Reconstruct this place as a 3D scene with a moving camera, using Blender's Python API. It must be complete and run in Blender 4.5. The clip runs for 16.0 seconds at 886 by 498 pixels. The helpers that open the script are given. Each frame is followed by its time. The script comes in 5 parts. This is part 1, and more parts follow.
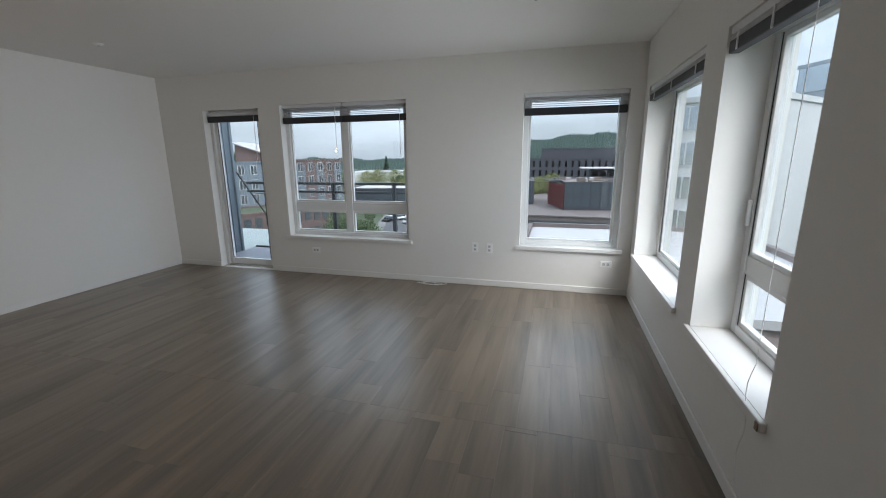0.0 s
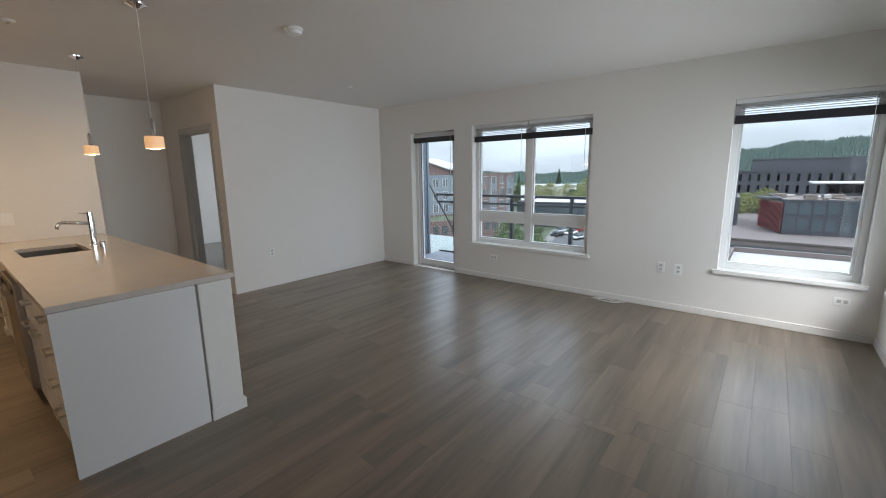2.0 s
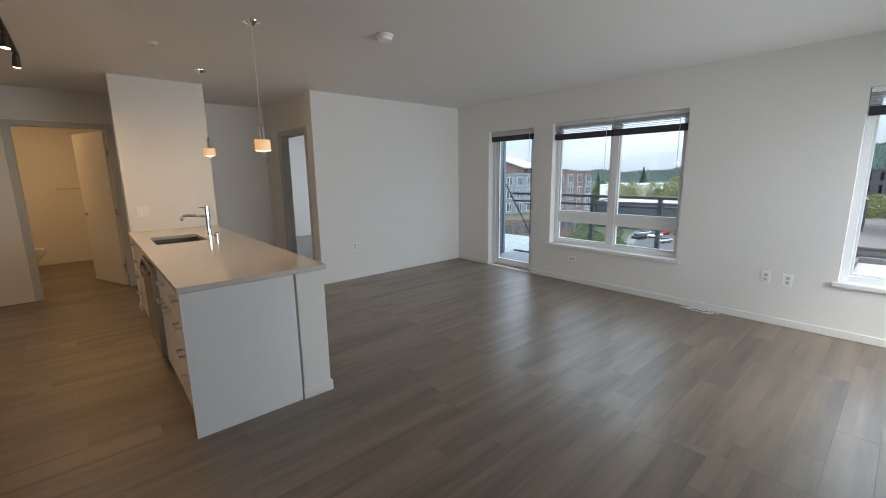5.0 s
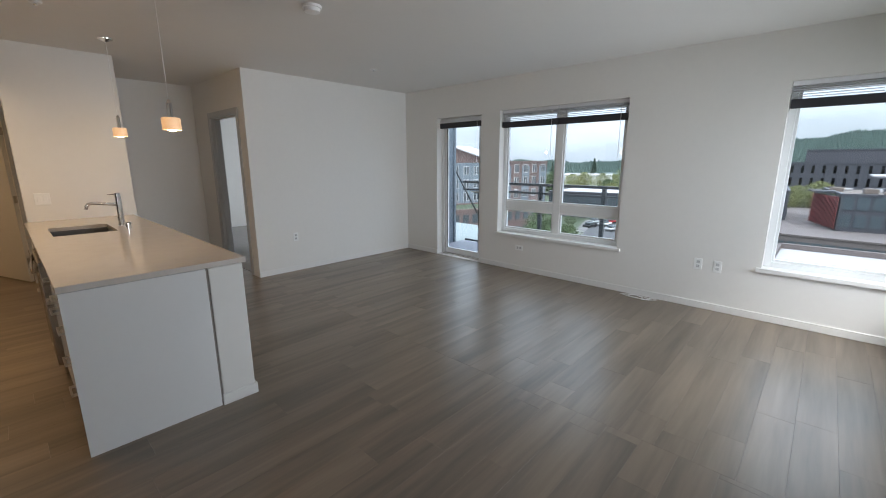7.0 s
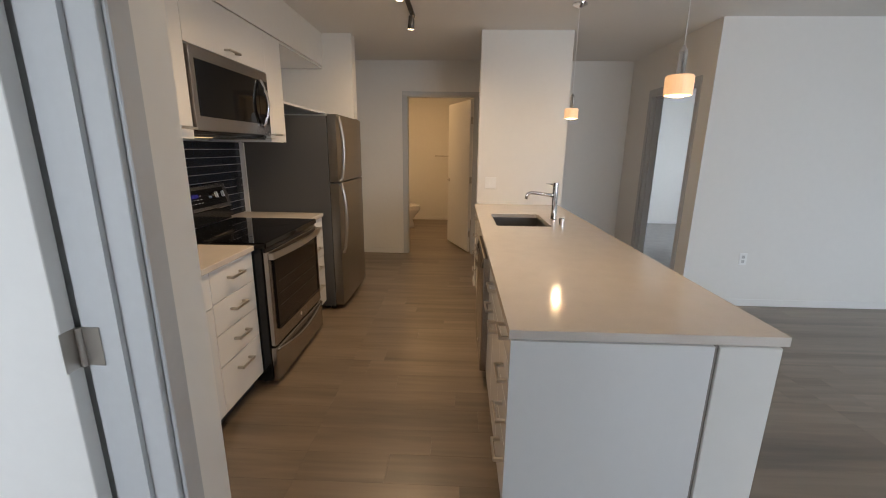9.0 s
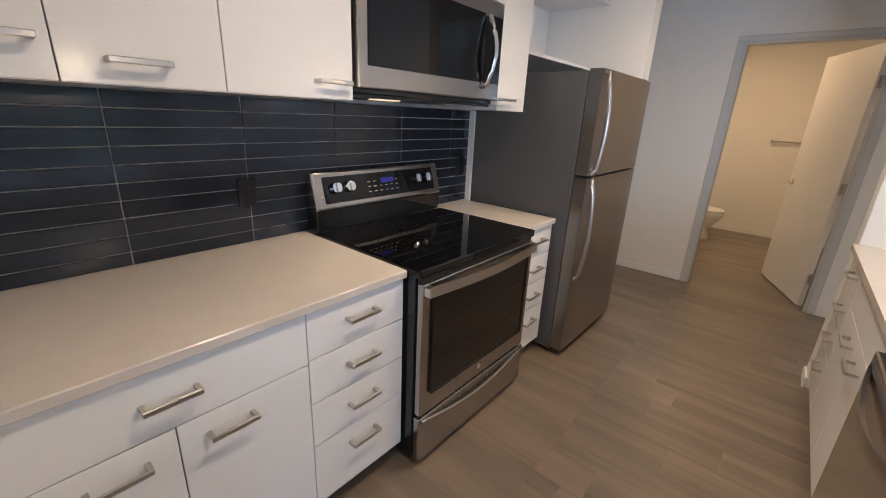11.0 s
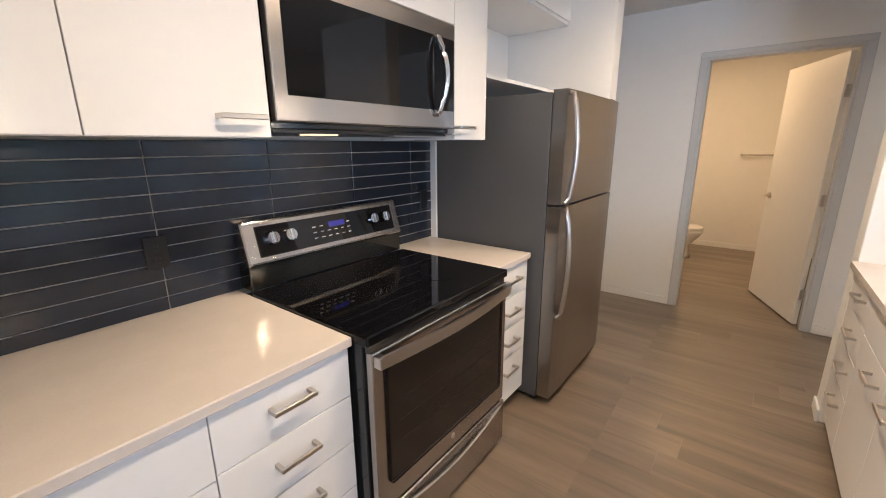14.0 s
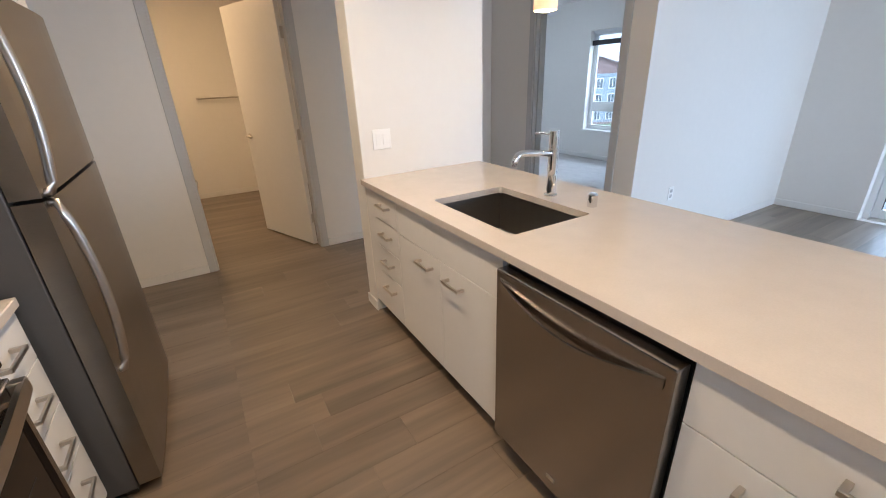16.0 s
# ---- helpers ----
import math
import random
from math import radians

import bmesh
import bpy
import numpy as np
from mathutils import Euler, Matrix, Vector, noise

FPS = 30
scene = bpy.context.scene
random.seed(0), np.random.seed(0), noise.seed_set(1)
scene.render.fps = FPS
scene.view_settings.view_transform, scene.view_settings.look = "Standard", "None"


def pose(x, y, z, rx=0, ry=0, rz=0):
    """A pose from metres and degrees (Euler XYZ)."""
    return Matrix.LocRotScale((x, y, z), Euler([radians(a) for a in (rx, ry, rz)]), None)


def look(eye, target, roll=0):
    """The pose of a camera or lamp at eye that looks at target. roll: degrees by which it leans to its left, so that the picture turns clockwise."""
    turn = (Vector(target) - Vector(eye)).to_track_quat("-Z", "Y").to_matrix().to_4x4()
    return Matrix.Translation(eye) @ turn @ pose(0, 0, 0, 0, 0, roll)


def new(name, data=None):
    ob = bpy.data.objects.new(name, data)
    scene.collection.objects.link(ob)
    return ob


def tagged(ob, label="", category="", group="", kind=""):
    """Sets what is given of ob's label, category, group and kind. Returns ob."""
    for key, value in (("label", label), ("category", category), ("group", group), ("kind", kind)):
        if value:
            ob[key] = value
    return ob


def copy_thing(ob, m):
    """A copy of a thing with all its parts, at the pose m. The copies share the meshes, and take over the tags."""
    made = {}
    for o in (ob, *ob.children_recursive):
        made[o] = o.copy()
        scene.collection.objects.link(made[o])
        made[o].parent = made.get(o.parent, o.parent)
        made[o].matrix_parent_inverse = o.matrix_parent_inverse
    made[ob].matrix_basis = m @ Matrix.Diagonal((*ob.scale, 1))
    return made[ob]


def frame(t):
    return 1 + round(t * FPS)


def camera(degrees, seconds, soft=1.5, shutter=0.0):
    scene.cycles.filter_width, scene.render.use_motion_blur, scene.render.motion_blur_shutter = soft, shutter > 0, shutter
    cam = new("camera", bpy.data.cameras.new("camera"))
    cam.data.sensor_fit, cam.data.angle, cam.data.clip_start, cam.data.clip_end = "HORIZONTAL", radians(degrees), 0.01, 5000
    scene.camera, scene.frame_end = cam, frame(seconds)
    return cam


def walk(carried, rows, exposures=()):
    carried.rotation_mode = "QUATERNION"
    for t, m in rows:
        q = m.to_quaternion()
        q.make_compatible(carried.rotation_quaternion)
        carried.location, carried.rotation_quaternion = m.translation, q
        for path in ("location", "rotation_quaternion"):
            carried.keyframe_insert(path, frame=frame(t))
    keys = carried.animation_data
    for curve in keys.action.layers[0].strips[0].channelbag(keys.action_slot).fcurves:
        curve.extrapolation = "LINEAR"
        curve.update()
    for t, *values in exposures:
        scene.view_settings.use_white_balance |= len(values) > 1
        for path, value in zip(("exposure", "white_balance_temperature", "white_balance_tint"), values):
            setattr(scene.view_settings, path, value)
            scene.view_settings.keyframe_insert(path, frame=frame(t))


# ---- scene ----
cam = camera(94.8, 16.0, soft=1.0)
PATH = [
    (0, (0.187, 0.248, 1.5), (-0.33, 2.13, 1.064), -0.5),
    (0.5, (0.252, 0.115, 1.515), (-0.523, 1.913, 1.107), -0.6),
    (1, (0.218, -0.003, 1.515), (-0.717, 1.722, 1.13), -1.2),
    (1.5, (0.192, -0.023, 1.515), (-0.881, 1.624, 1.142), -1.0),
    (2, (0.176, -0.014, 1.509), (-1.056, 1.519, 1.145), -0.8),
    (2.5, (0.17, -0.035, 1.536), (-1.222, 1.353, 1.169), -0.7),
    (3, (0.151, -0.078, 1.553), (-1.377, 1.159, 1.186), -0.8),
    (5.5, (0.161, -0.069, 1.515), (-1.277, 1.272, 1.147), -0.8),
    (6, (0.204, 0.0, 1.523), (-1.103, 1.466, 1.144), -0.3),
    (6.5, (0.224, 0.081, 1.505), (-1.006, 1.609, 1.116), -0.1),
    (7, (0.158, 0.144, 1.495), (-1.176, 1.574, 1.074), -0.1),
    (7.5, (-0.159, 0.096, 1.468), (-1.722, 1.263, 1.027), -0.0),
    (8, (-0.504, 0.056, 1.479), (-2.295, 0.819, 1.021), 0.0),
    (8.5, (-0.868, 0.116, 1.489), (-2.789, 0.414, 1.019), 0.3),
    (9, (-1.228, 0.066, 1.472), (-3.169, -0.003, 0.995), 0.7),
    (9.5, (-1.62, 0.028, 1.49), (-3.523, -0.369, 1.023), 1.1),
    (10, (-2.014, -0.044, 1.524), (-3.818, -0.784, 1.078), 1.3),
    (12.5, (-2.675, -0.12, 1.4), (-3.769, -1.594, 0.607), 1.1),
    (13, (-2.736, -0.119, 1.424), (-3.924, -1.576, 0.741), 0.5),
    (13.5, (-2.754, -0.134, 1.467), (-4.063, -1.535, 0.898), 0.2),
    (14, (-2.747, -0.195, 1.485), (-4.287, -1.371, 0.989), -0.3),
    (14.5, (-2.775, -0.378, 1.476), (-4.599, -1.0, 0.939), -1.2),
    (15, (-2.914, -0.429, 1.455), (-4.815, -0.433, 0.833), -1.8),
    (15.5, (-3.102, -0.47, 1.466), (-4.901, 0.053, 0.767), -2.3),
    (16, (-3.187, -0.558, 1.454), (-4.786, 0.363, 0.683), -2.4),
]
EXPOSURES = [(0, 0.6, 6150, 10), (0.5, 0.7, 6150, 10), (1.0, 0.8, 6150, 10), (1.5, 0.85, 6200, 10), (3.0, 0.95, 6150, 10), (5.5, 1.0, 6150, 10), (7.0, 1.0, 6100, 10), (8.0, 1.1, 6000, 10),
             (9.0, 1.35, 6000, 10), (9.5, 1.4, 5900, 10), (10.0, 1.47, 5150, 10), (12.5, 2.4, 5000, 10), (14.5, 2.25, 5200, 10), (16.0, 2.0, 5250, 10)]
walk(cam, [(t, look(eye, target, roll)) for t, eye, target, roll in PATH], EXPOSURES)

# ---- world, sun and lamps ----
world = bpy.data.worlds.new("sky")
scene.world = world
world.use_nodes = True
wn, wl = world.node_tree.nodes, world.node_tree.links
sky = wn.new("ShaderNodeTexSky")
sky.sky_type, sky.sun_disc = "NISHITA", False
sky.sun_elevation, sky.sun_rotation = radians(48), radians(130)
sky.dust_density, sky.air_density = 4.0, 1.0
cloud_at = wn.new("ShaderNodeTexCoord")
cloud = wn.new("ShaderNodeTexNoise")
cloud.inputs["Scale"].default_value, cloud.inputs["Detail"].default_value = 2.2, 6.0
stretch = wn.new("ShaderNodeMapping")
stretch.inputs["Scale"].default_value = (1, 1, 3.5)
wl.new(cloud_at.outputs["Generated"], stretch.inputs["Vector"])
wl.new(stretch.outputs["Vector"], cloud.inputs["Vector"])
cover = wn.new("ShaderNodeMapRange")
cover.inputs["From Min"].default_value, cover.inputs["From Max"].default_value = 0.3, 0.65
cover.inputs["To Min"].default_value, cover.inputs["To Max"].default_value = 0.45, 0.98
wl.new(cloud.outputs["Fac"], cover.inputs["Value"])
mixed = wn.new("ShaderNodeMix")
mixed.data_type = "RGBA"
SKY_GREY = 11.0
mixed.inputs[7].default_value = (SKY_GREY * 0.91, SKY_GREY, SKY_GREY * 1.11, 1)
wl.new(cover.outputs["Result"], mixed.inputs[0])
wl.new(sky.outputs["Color"], mixed.inputs[6])
# an overcast dome: three times as bright overhead as at the horizon
split, dome, lift = wn.new("ShaderNodeSeparateXYZ"), wn.new("ShaderNodeMapRange"), wn.new("ShaderNodeMix")
dome.inputs["To Min"].default_value, dome.inputs["To Max"].default_value = 0.50, 2.1
wl.new(cloud_at.outputs["Generated"], split.inputs[0])
wl.new(split.outputs["Z"], dome.inputs["Value"])
lift.data_type, lift.blend_type = "RGBA", "MULTIPLY"
lift.inputs[0].default_value = 1
wl.new(mixed.outputs[2], lift.inputs[6])
wl.new(dome.outputs["Result"], lift.inputs[7])
wl.new(lift.outputs[2], wn["Background"].inputs["Color"])
wn["Background"].inputs["Strength"].default_value = 0.15

sun = new("sun", bpy.data.lights.new("sun", "SUN"))
sun.data.energy, sun.data.angle, sun.data.color = 1.8, radians(30), (1, 0.97, 0.92)
sun.matrix_world = look((0, 0, 60), (-41, 35, 0))


def window_glow(at, to, wide, high, watts):
    """The sky's light in a window's opening."""
    lamp = new("window_daylight", bpy.data.lights.new("window_daylight", "AREA"))
    lamp.data.shape, lamp.data.size, lamp.data.size_y = "RECTANGLE", wide, high
    lamp.data.energy, lamp.data.color, lamp.data.spread = watts, (0.95, 0.98, 1.0), radians(112)
    lamp.matrix_world = look(at, to)


window_glow((1.20, 3.94, 1.30), (0, 3.94, 1.25), 1.40, 1.45, 10)
window_glow((1.20, 2.37, 1.30), (0, 2.37, 1.25), 0.80, 1.45, 6.5)
# added lamp in the unseen side-room window, brightens the grey-framed doorway
window_glow((1.20, -1.80, 1.32), (0, -1.80, 1.25), 1.15, 1.45, 10)
window_glow((-7.07, 5.66, 1.30), (-8.07, 4.76, 1.25), 2.0, 1.3, 10)


# ---- materials ----
def mat(name, colour, rough=0.5, metal=0.0, vary=0.06, scale=6.0, bump=0.0, bump_scale=60.0, spec=0.5, coat=0.0, stretch_xyz=(1, 1, 1), emit=None, per_piece=0.0):
    """A surface whose colour wanders at two scales, with fine relief."""
    m = bpy.data.materials.new(name)
    m.use_nodes = True
    n, l = m.node_tree.nodes, m.node_tree.links
    b = n["Principled BSDF"]
    b.inputs["Roughness"].default_value, b.inputs["Metallic"].default_value = rough, metal
    b.inputs["Specular IOR Level"].default_value = spec
    b.inputs["Coat Weight"].default_value = coat
    b.inputs["Coat Roughness"].default_value = 0.06
    at = n.new("ShaderNodeTexCoord")
    mp = n.new("ShaderNodeMapping")
    mp.inputs["Scale"].default_value = stretch_xyz
    l.new(at.outputs["Object"], mp.inputs["Vector"])
    big, fine = n.new("ShaderNodeTexNoise"), n.new("ShaderNodeTexNoise")
    big.inputs["Scale"].default_value, big.inputs["Detail"].default_value = scale * 0.25, 3
    fine.inputs["Scale"].default_value, fine.inputs["Detail"].default_value = scale * 6, 5
    l.new(mp.outputs["Vector"], big.inputs["Vector"])
    l.new(mp.outputs["Vector"], fine.inputs["Vector"])
    add = n.new("ShaderNodeMath")
    l.new(big.outputs["Fac"], add.inputs[0])
    l.new(fine.outputs["Fac"], add.inputs[1])
    rng = n.new("ShaderNodeMapRange")
    rng.inputs["From Min"].default_value, rng.inputs["From Max"].default_value = 0.6, 1.4
    rng.inputs["To Min"].default_value, rng.inputs["To Max"].default_value = 1 - vary, 1 + vary
    l.new(add.outputs[0], rng.inputs["Value"])
    value = rng.outputs["Result"]
    if per_piece:
        info = n.new("ShaderNodeObjectInfo")
        r2 = n.new("ShaderNodeMapRange")
        r2.inputs["To Min"].default_value, r2.inputs["To Max"].default_value = 1 - per_piece, 1 + per_piece
        l.new(info.outputs["Random"], r2.inputs["Value"])
        mul = n.new("ShaderNodeMath")
        mul.operation = "MULTIPLY"
        l.new(value, mul.inputs[0])
        l.new(r2.outputs["Result"], mul.inputs[1])
        value = mul.outputs[0]
    tint = n.new("ShaderNodeMix")
    tint.data_type, tint.blend_type = "RGBA", "MULTIPLY"
    tint.inputs[0].default_value = 1
    tint.inputs[6].default_value = (*colour, 1)
    l.new(value, tint.inputs[7])
    l.new(tint.outputs[2], b.inputs["Base Color"])
    if bump:
        grain, bp = n.new("ShaderNodeTexNoise"), n.new("ShaderNodeBump")
        grain.inputs["Scale"].default_value, grain.inputs["Detail"].default_value = bump_scale, 4
        bp.inputs["Strength"].default_value, bp.inputs["Distance"].default_value = bump, 0.002
        l.new(mp.outputs["Vector"], grain.inputs["Vector"])
        l.new(grain.outputs["Fac"], bp.inputs["Height"])
        l.new(bp.outputs["Normal"], b.inputs["Normal"])
    if emit:
        b.inputs["Emission Color"].default_value = (*emit[0], 1)
        b.inputs["Emission Strength"].default_value = emit[1]
    return m


def plank_mat(name):
    """Grey-brown vinyl oak: long grain along y, soft bands, each plank its own tone."""
    m = mat(name, (0.185, 0.145, 0.115), rough=0.36, vary=0.01, bump=0.1, bump_scale=30, stretch_xyz=(12, 0.8, 1), spec=0.85)
    n, l = m.node_tree.nodes, m.node_tree.links
    b = n["Principled BSDF"]
    info = n.new("ShaderNodeObjectInfo")
    geo = n.new("ShaderNodeNewGeometry")
    shift = n.new("ShaderNodeVectorMath")
    shift.operation = "MULTIPLY_ADD"
    shift.inputs[1].default_value = (6.0, 0.42, 1.0)
    seed = n.new("ShaderNodeMath")
    seed.operation = "MULTIPLY"
    seed.inputs[1].default_value = 70
    l.new(info.outputs["Random"], seed.inputs[0])
    l.new(geo.outputs["Position"], shift.inputs[0])
    l.new(seed.outputs[0], shift.inputs[2])
    band, grain = n.new("ShaderNodeTexNoise"), n.new("ShaderNodeTexNoise")
    band.inputs["Scale"].default_value, band.inputs["Detail"].default_value = 1.1, 4
    band.inputs["Distortion"].default_value = 0.6
    grain.inputs["Scale"].default_value, grain.inputs["Detail"].default_value = 6.0, 6
    l.new(shift.outputs[0], band.inputs["Vector"])
    l.new(shift.outputs[0], grain.inputs["Vector"])
    ramp = n.new("ShaderNodeValToRGB")
    ramp.color_ramp.elements[0].position, ramp.color_ramp.elements[0].color = 0.3, (0.102, 0.080, 0.060, 1)
    ramp.color_ramp.elements[1].position, ramp.color_ramp.elements[1].color = 0.72, (0.264, 0.202, 0.146, 1)
    add = n.new("ShaderNodeMath")
    add.operation = "MULTIPLY_ADD"
    add.inputs[1].default_value = 0.25
    l.new(grain.outputs["Fac"], add.inputs[0])
    half = n.new("ShaderNodeMath")
    half.operation = "MULTIPLY"
    half.inputs[1].default_value = 0.75
    l.new(band.outputs["Fac"], half.inputs[0])
    l.new(half.outputs[0], add.inputs[2])
    l.new(add.outputs[0], ramp.inputs["Fac"])
    tone = n.new("ShaderNodeMapRange")
    tone.inputs["To Min"].default_value, tone.inputs["To Max"].default_value = 0.965, 1.035
    l.new(info.outputs["Random"], tone.inputs["Value"])
    mul = n.new("ShaderNodeMix")
    mul.data_type, mul.blend_type = "RGBA", "MULTIPLY"
    mul.inputs[0].default_value = 1
    l.new(ramp.outputs["Color"], mul.inputs[6])
    l.new(tone.outputs["Result"], mul.inputs[7])
    l.new(mul.outputs[2], b.inputs["Base Color"])
    rr = n.new("ShaderNodeMapRange")
    rr.inputs["To Min"].default_value, rr.inputs["To Max"].default_value = 0.38, 0.25
    l.new(band.outputs["Fac"], rr.inputs["Value"])
    l.new(rr.outputs["Result"], b.inputs["Roughness"])
    return m


def glass_mat(name, tint=(1, 1, 1), gloss=0.06):
    m = bpy.data.materials.new(name)
    m.use_nodes = True
    n, l = m.node_tree.nodes, m.node_tree.links
    n.remove(n["Principled BSDF"])
    clear, shine, mix, fres = n.new("ShaderNodeBsdfTransparent"), n.new("ShaderNodeBsdfGlossy"), n.new("ShaderNodeMixShader"), n.new("ShaderNodeLayerWeight")
    clear.inputs["Color"].default_value = (*tint, 1)
    shine.inputs["Roughness"].default_value = 0.02
    fres.inputs["Blend"].default_value = 0.5
    steep, amount = n.new("ShaderNodeMath"), n.new("ShaderNodeMath")
    steep.operation, steep.inputs[1].default_value = "POWER", 5.0
    amount.operation, amount.inputs[1].default_value, amount.inputs[2].default_value = "MULTIPLY_ADD", 0.8, 0.04
    l.new(fres.outputs["Facing"], steep.inputs[0])
    l.new(steep.outputs[0], amount.inputs[0])
    l.new(amount.outputs[0], mix.inputs[0])
    l.new(clear.outputs[0], mix.inputs[1])
    l.new(shine.outputs[0], mix.inputs[2])
    l.new(mix.outputs[0], n["Material Output"].inputs["Surface"])
    return m


PAINT = mat("wall_paint", (0.80, 0.785, 0.755), 0.62, vary=0.015, scale=3, bump=0.12, bump_scale=220, spec=0.3)
CEIL = mat("ceiling_paint", (0.79, 0.775, 0.75), 0.8, vary=0.012, scale=3, bump=0.15, bump_scale=160, spec=0.2)
TRIM = mat("trim_paint", (0.80, 0.79, 0.77), 0.38, vary=0.02, scale=8, bump=0.04)
JAMB = mat("grey_jamb_paint", (0.53, 0.54, 0.55), 0.35, vary=0.03, scale=8, bump=0.04)
DOORW = mat("door_white", (0.76, 0.75, 0.73), 0.42, vary=0.02, scale=4, bump=0.05)
VINYL = mat("white_vinyl", (0.82, 0.83, 0.83), 0.3, vary=0.02, scale=10)
CABW = mat("gloss_white_laminate", (0.80, 0.80, 0.80), 0.16, vary=0.012, scale=5, spec=0.5)
QUARTZ = mat("quartz", (0.63, 0.58, 0.53), 0.11, vary=0.05, scale=40, spec=0.55)
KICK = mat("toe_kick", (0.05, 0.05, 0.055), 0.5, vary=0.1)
STEEL = mat("brushed_steel", (0.43, 0.405, 0.385), 0.24, metal=1.0, vary=0.05, scale=12, bump=0.05, bump_scale=90, stretch_xyz=(0.4, 1, 12))
NICKEL = mat("satin_nickel", (0.56, 0.53, 0.49), 0.28, metal=1.0, vary=0.03)
BRONZE = mat("dark_bronze", (0.12, 0.105, 0.09), 0.35, metal=0.9, vary=0.05)
CHROME = mat("chrome", (0.78, 0.78, 0.79), 0.06, metal=1.0, vary=0.01)
SINKST = mat("sink_steel", (0.34, 0.33, 0.32), 0.3, metal=1.0, vary=0.06, scale=14, stretch_xyz=(8, 1, 1))
FRSIDE = mat("fridge_side_grey", (0.085, 0.086, 0.09), 0.5, vary=0.04, scale=14, bump=0.2, bump_scale=300)
FRDOOR = mat("fridge_door_steel", (0.33, 0.315, 0.30), 0.3, metal=1.0, vary=0.05, scale=10, stretch_xyz=(1, 1, 10))
BLACKG = mat("black_glass", (0.004, 0.004, 0.005), 0.04, vary=0.1, spec=0.42)
OVENG = mat("oven_window_glass", (0.012, 0.009, 0.008), 0.06, vary=0.15, spec=0.4)
BLACKP = mat("black_plastic", (0.008, 0.008, 0.009), 0.28, vary=0.1)
ENAMEL = mat("black_enamel", (0.01, 0.011, 0.012), 0.12, vary=0.1)
TILE = mat("dark_blue_tile", (0.015, 0.020, 0.032), 0.17, vary=0.12, scale=9, bump=0.06, bump_scale=14, spec=0.5, per_piece=0.16)
GROUT = mat("pale_grout", (0.50, 0.46, 0.43), 0.85, vary=0.1, scale=30)
PORC = mat("porcelain", (0.82, 0.81, 0.79), 0.12, vary=0.01)
PLASTIC = mat("white_plastic", (0.88, 0.88, 0.87), 0.35, vary=0.02)
GREYP = mat("socket_grey", (0.56, 0.56, 0.56), 0.4)
SLOT = mat("dark_slot", (0.05, 0.05, 0.05), 0.5)
BLIND = mat("white_blind_slat", (0.74, 0.74, 0.76), 0.4, vary=0.04)
BLINDD = mat("charcoal_blind_stack", (0.03, 0.031, 0.038), 0.5, vary=0.15, scale=20)
CARPET = mat("pale_carpet", (0.42, 0.40, 0.38), 0.95, vary=0.12, scale=30, bump=0.8, bump_scale=400)
DARKM = mat("dark_metal_rail", (0.045, 0.05, 0.055), 0.45, metal=0.3, vary=0.1)
SIDING = mat("grey_blue_metal_siding", (0.13, 0.16, 0.19), 0.45, vary=0.08, scale=6)
DECK = mat("concrete_deck", (0.20, 0.21, 0.24), 0.8, vary=0.1, scale=8, bump=0.2)
BULB = mat("warm_bulb", (1, 0.8, 0.55), 0.4, emit=((1.0, 0.62, 0.30), 9.0))
DIODE = mat("lamp_face", (1, 0.85, 0.6), 0.4, emit=((1.0, 0.66, 0.34), 10.0))
HOODL = mat("hood_lamp_face", (0.9, 0.8, 0.6), 0.4, emit=((1.0, 0.6, 0.28), 0.35))
DISPLAY = mat("blue_display", (0.01, 0.01, 0.03), 0.1, emit=((0.15, 0.12, 0.9), 0.04))
MARK = mat("pale_marking", (0.35, 0.35, 0.36), 0.4)
GLASS = glass_mat("low_e_glass", (0.82, 0.84, 0.84))
PGLASS = mat("amber_frosted_glass", (0.95, 0.78, 0.55), 0.35, vary=0.05, emit=((1.0, 0.48, 0.18), 0.3))
PLANK = plank_mat("oak_vinyl_plank")
SUBFL = mat("dark_subfloor", (0.12, 0.10, 0.085), 0.8, vary=0.1)


# ---- small helpers ----
def box(bm, x0, x1, y0, y1, z0, z1, bevel=0.0, seg=1):
    """One closed box in bm, with rounded edges where a bevel is given."""
    x0, x1, y0, y1, z0, z1 = min(x0, x1), max(x0, x1), min(y0, y1), max(y0, y1), min(z0, z1), max(z0, z1)
    made = bmesh.ops.create_cube(bm, size=1.0, matrix=Matrix.LocRotScale(((x0 + x1) / 2, (y0 + y1) / 2, (z0 + z1) / 2), None, (x1 - x0, y1 - y0, z1 - z0)))
    if bevel:
        edges = {e for v in made["verts"] for e in v.link_edges}
        bmesh.ops.bevel(bm, geom=list(edges), offset=bevel, segments=seg, affect="EDGES", profile=0.5)
    return bm


def cyl(bm, a, b, r0, r1=None, seg=20):
    """A closed round bar from a to b, tapering from r0 to r1."""
    a, b = Vector(a), Vector(b)
    d = b - a
    m = Matrix.Translation((a + b) / 2) @ d.to_track_quat("Z", "Y").to_matrix().to_4x4()
    bmesh.ops.create_cone(bm, cap_ends=True, segments=seg, radius1=r0, radius2=r0 if r1 is None else r1, depth=d.length, matrix=m)
    return bm


